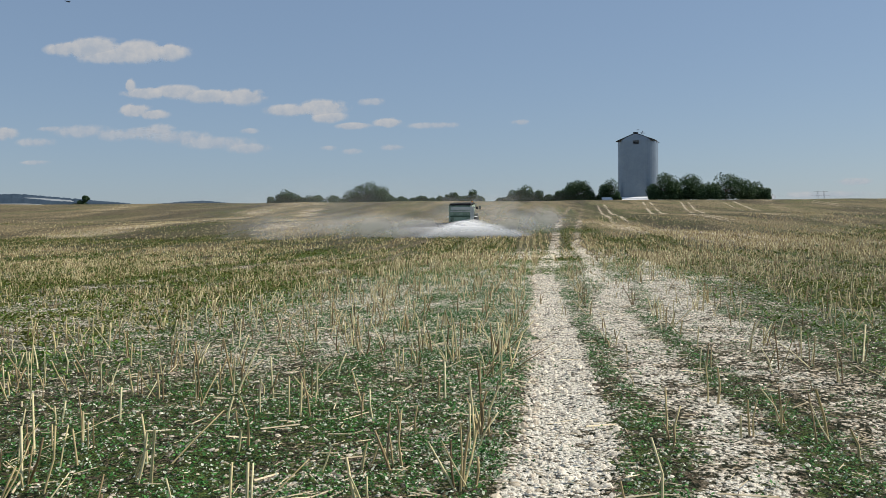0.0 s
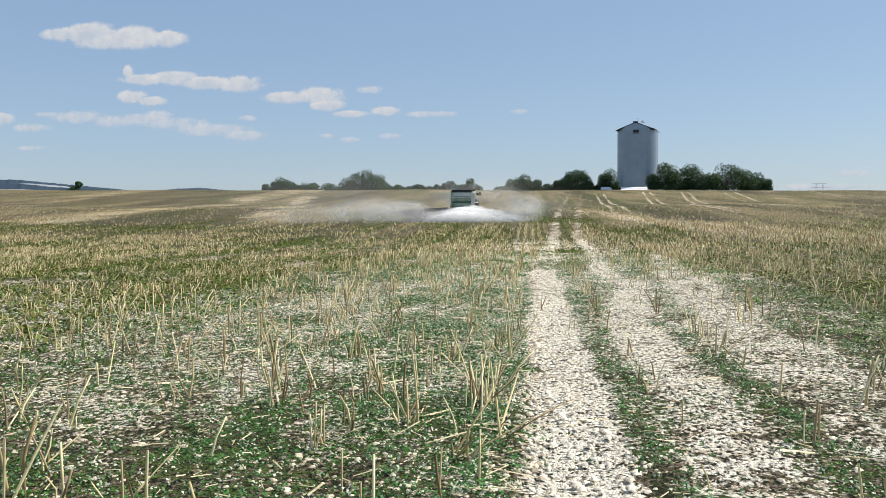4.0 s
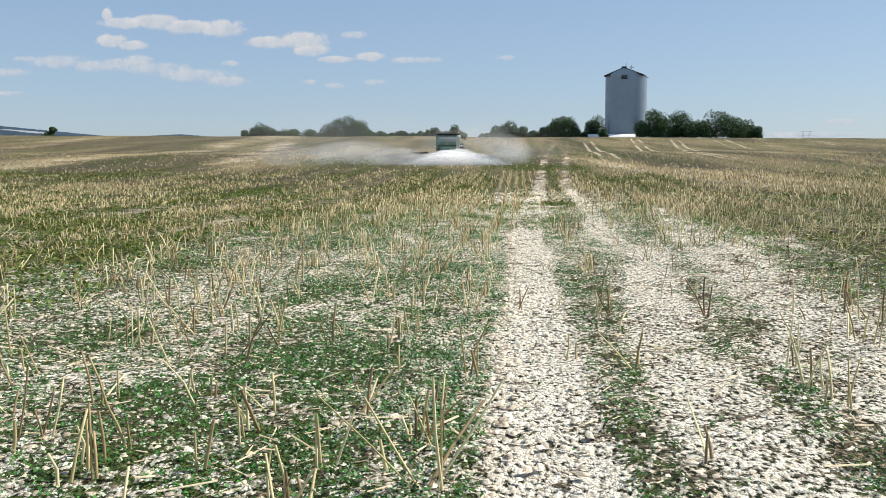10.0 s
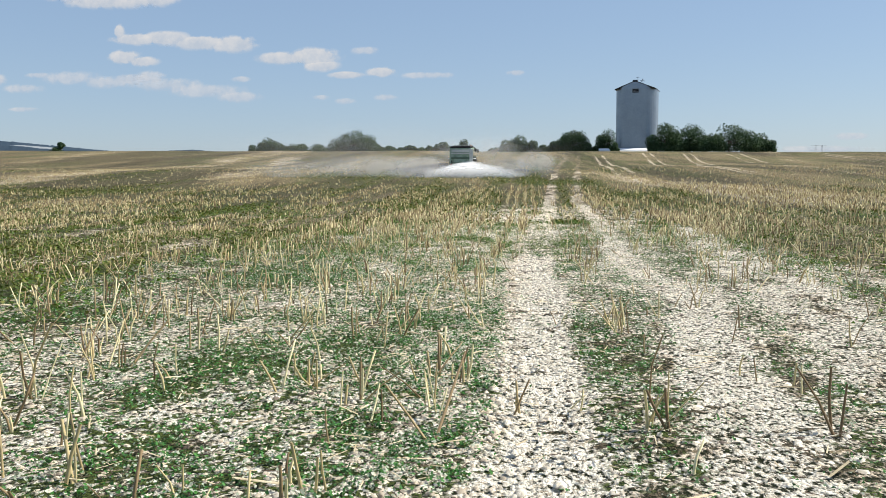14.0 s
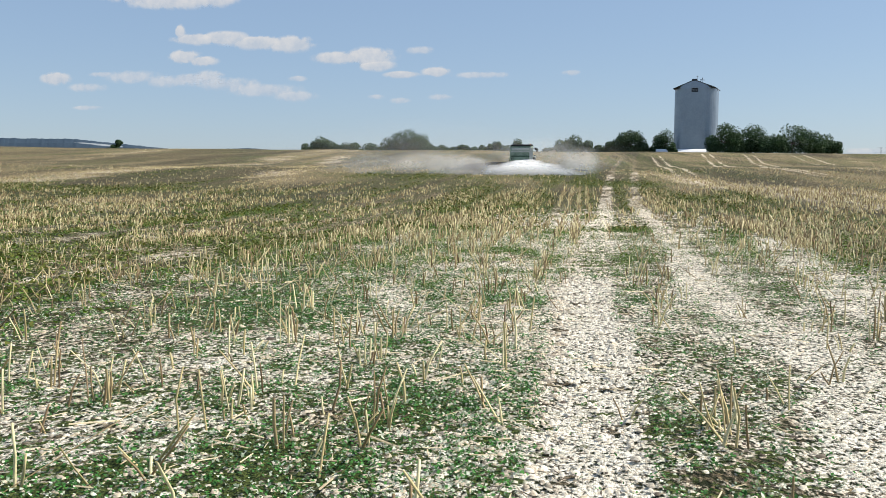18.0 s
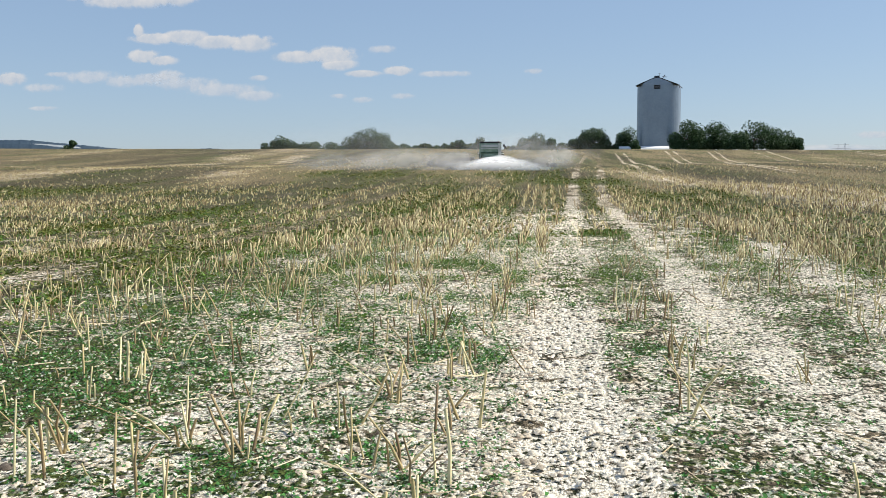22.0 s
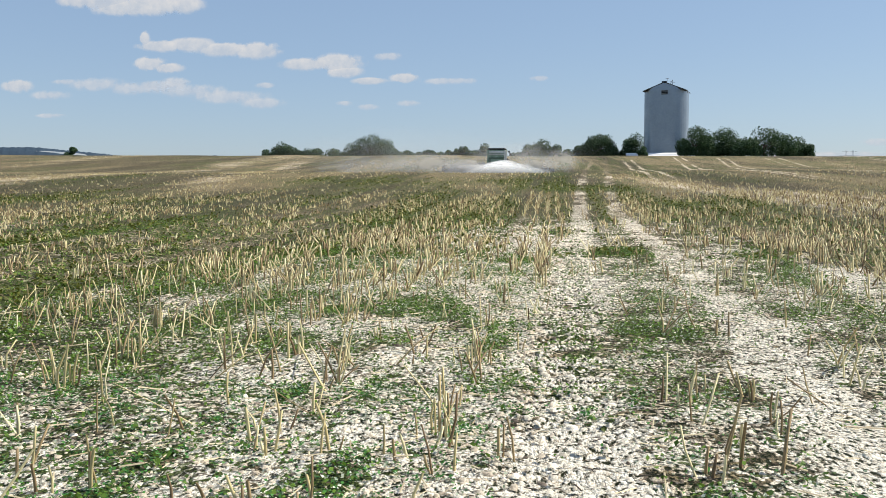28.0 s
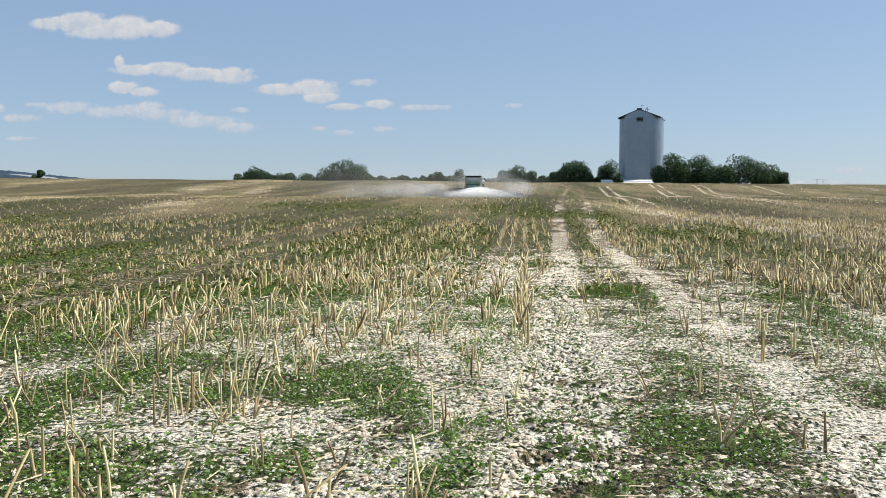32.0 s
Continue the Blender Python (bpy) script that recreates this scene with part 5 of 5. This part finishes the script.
    cab = part("cab", box(0, 0.45, 1.95, 1.55, 1.5, 1.1), GLASS, tr, "dark glazed cab")
    part("cab_roof", box(0, 0.42, 2.88, 1.72, 1.75, 0.2, bevel=0.07), GREEN_PAINT, tr)
    for x in (-0.78, 0.78):
        for y in (-0.3, 1.2):
            part("cab_pillar", box(x, y, 2.3, 0.09, 0.09, 1.1), ROOFING, cab)
        part("fender", box(x * 1.25, 0.0, 1.78, 0.62, 1.5, 0.08), GREEN_PAINT, tr)
        part("mirror", box(x * 1.75, 1.2, 2.45, 0.24, 0.06, 0.38), RUBBER, tr)
    part("beacon", rod((0.6, 0.2, 2.97), (0.6, 0.2, 3.2), 0.08), AMBER, tr)
    part("exhaust", rod((0.55, 1.7, 1.9), (0.55, 1.7, 3.0), 0.05), ROOFING, tr)
    for s in (-1, 1):
        wheels.append((wheel(tr, s * 0.95, 0, 0.92, 0.6), 0.92, s * 0.95, 0))
        wheels.append((wheel(tr, s * 0.9, 2.9, 0.68, 0.48), 0.68, s * 0.9, 2.9))
    return sp, tr, wheels


def build_plume():
    """Dust behind the spreader, in pieces that ride with it and sway."""
    pl = thing("lime_dust_plume", pose(-7, 89, 2), "white plume of lime dust thrown out behind the spreader", "dust")
    pieces = []

    def puff(name, x, y, z, w, h, mat, label=""):
        ob = new(name, shell(name, w, h, 0.5, mat))
        ob.parent = pl
        pieces.append((tagged(ob, label), x, y, z))

    # heap thrown by the discs, in sheets one behind another
    for k, (x, y, w, h) in enumerate(((0.7, -1.2, 13.5, 3.2), (0.2, -1.9, 10.0, 2.9), (1.0, -2.6, 15.5, 2.7), (-0.2, -3.4, 9.0, 2.3), (0.9, -4.2, 15.0, 2.0))):
        puff("spray_fan", x, y, 0.31 * h, w, h, SPRAY, "white fan of flying lime")
    puff("spray_fan", 1.2, -5.5, 0.3, 15.0, 2.6, HAZE_DUST, "low white fan of lime")
    puff("spray_fan", -3.0, -5.0, 0.5, 12.0, 2.4, HAZE_DUST, "low white fan of lime")
    puff("dust_curl", 5.4, -3.0, 1.0, 8.0, 5.4, HAZE_DUST)
    puff("dust_curl", -4.6, -4.8, 0.8, 10.0, 5.0, HAZE_DUST)
    puff("dust_haze", -8.5, -5.6, 0.9, 15.0, 6.0, HAZE_DUST, "thin drifting haze of dust")
    puff("dust_haze", -14.0, -6.4, 0.9, 18.0, 6.2, HAZE_DUST, "thin drifting haze of dust")
    puff("dust_haze", 2.0, 7.0, 2.4, 22.0, 8.5, HAZE_DUST, "thin drifting haze of dust")
    puff("dust_curl", 7.0, -2.0, 1.5, 6.0, 6.0, HAZE_DUST)
    puff("dust_veil", -13.0, 14.0, 3.4, 46.0, 15.0, VEIL_DUST, "faint veil of dust drifting off")
    puff("dust_veil", -24.0, 18.0, 3.0, 44.0, 12.0, VEIL_DUST, "faint veil of dust drifting off")
    puff("dust_veil", 3.0, 12.0, 3.2, 26.0, 13.0, VEIL_DUST, "faint veil of dust drifting off")
    return pl, pieces


def build_bird():
    b = thing("swallow", pose(0, 60, 20), "small dark swallow flying over the field", "bird")
    bm = bmesh.new()
    bmesh.ops.create_uvsphere(bm, u_segments=10, v_segments=6, radius=1.0, matrix=Matrix.Diagonal((0.028, 0.085, 0.026, 1)))
    part("body", bm, FEATHER, b)
    for s in (-1, 1):
        bm = bmesh.new()
        p = [(0, 0.045, 0), (s * 0.09, 0.03, 0.012), (s * 0.17, -0.03, 0), (s * 0.08, -0.02, 0.008), (0, -0.03, 0)]
        up, dn = [bm.verts.new(q) for q in p], [bm.verts.new((q[0], q[1], q[2] - 0.005)) for q in p]
        bm.faces.new(up), bm.faces.new(dn[::-1])
        for k in range(5):
            bm.faces.new((dn[k], dn[(k + 1) % 5], up[(k + 1) % 5], up[k]))
        part("wing", bm, FEATHER, b)
    part("tail", box(0, -0.11, 0, 0.03, 0.09, 0.005, bevel=0), FEATHER, b)
    return b


build_ground()
build_silo()
build_distance()
build_trees()
build_clouds()
SPREADER, TRACTOR, WHEELS = build_spreader()
PLUME, PIECES = build_plume()
BIRD = build_bird()
build_clumps()
build_field_cover()


# ---- what moves ----
DRIVE_T = np.array([0, 6, 13, 19, 25, 28, 32.0])
DRIVE_Y = np.array([93, 103, 113.5, 122, 137, 146, 166.0]) - 2.6
DRIVE_X = np.array([-7.27, -7.37, -7.12, -6.45, -6.36, -6.88, -7.6])


def motions():
    ts = np.arange(0, 32.01, 0.4)
    fit = np.polyfit(DRIVE_T, DRIVE_Y, 3)
    dist = np.polyval(fit, ts)
    drift = np.polyfit(DRIVE_T, DRIVE_X, 5)
    for ob, ahead in ((SPREADER, 2.6), (TRACTOR, 8.6)):
        rows = []
        for t, d in zip(ts, dist):
            y, x0 = d + ahead, float(np.polyval(drift, t))
            z0, z1 = float(lie(x0, y - 1.5)), float(lie(x0, y + 1.5))
            rows.append((t, pose(x0, y, (z0 + z1) / 2, math.degrees(math.atan2(z1 - z0, 3.0)), 0, 0)))
        walk(ob, rows)
    for w, r, x, y in WHEELS:
        walk(w, [(t, pose(x, y, r, -math.degrees((d - dist[0]) / r), 0, 0)) for t, d in zip(ts, dist)])
    coarse = np.arange(0, 32.01, 1.0)
    walk(PLUME, [(t, pose(float(np.polyval(drift, t)), float(np.polyval(fit, t)), float(lie(-7, np.polyval(fit, t) - 1.5)))) for t in coarse])
    for k, (ob, x, y, z) in enumerate(PIECES):
        amp = 0.2 if k < 5 else 0.8
        walk(ob, [(t, pose(x + amp * math.sin(t * 0.9 + 1.7 * k), y + 0.3 * amp * math.sin(t * 0.6 + k), z + 0.2 * amp * math.sin(t * 0.7 + 2.1 * k), -48)) for t in coarse])
    # a swallow crosses twice
    walk(BIRD, [(0, pose(-18.1, 34, 10.76, 0, 0, -20)), (0.2, pose(-19.0, 38.2, 8.96, -20, 0, -30)), (0.4, pose(-15.9, 44.4, 5.93, -20, 0, -40)), (1.0, pose(-6.3, 57, 6.1, 0, 0, -60)),
                (1.2, pose(-5.4, 60, 6.3, 10, 20, 0)), (1.6, pose(-8.5, 52, 8.9, 20, 10, 60)), (2.0, pose(-11.2, 42, 11.28, 20, 0, 120)), (2.1, pose(-1.8, 42.4, 9.15, 0, 20, 180)), (2.2, pose(8.3, 39.6, 5.6, -20, 20, 240)), (2.3, pose(18.6, 38.8, 2.9, -10, 0, 270)),
                (2.5, pose(30, 45, 12, 20, 0, 330)), (2.7, pose(0, 60, 30, 0, 0, 390)), (2.85, pose(-16.4, 49.6, 18.3, -20, 0, 440)), (3.0, pose(-7.4, 48.6, 10.55, -20, 20, 480)), (3.1, pose(-3.1, 47.2, 10.2, 0, 20, 540)),
                (3.2, pose(1.5, 45.8, 8.55, -20, 20, 600)), (3.3, pose(6.9, 44.3, 5.55, -20, 20, 630)), (3.45, pose(19, 43.6, 3.2, 0, 0, 630)), (3.8, pose(24, 40, 12, 20, 0, 630)), (4.4, pose(-2, 30, 22, 0, 0, 270)),
                (5.4, pose(2, 50, 13, -10, 0, 290)), (5.8, pose(4.9, 55.8, 10.6, -10, 0, 300)), (6.0, pose(8.8, 56, 9.8, 20, 75, 270)), (6.2, pose(8.0, 52.2, 9.75, 10, 0, 200)), (7.0, pose(5, 30, 16, 20, 0, 190)),
                (10, pose(0, -30, 30, 0, 0, 180)), (32, pose(-20, -90, 35, 0, 0, 180))])


motions()
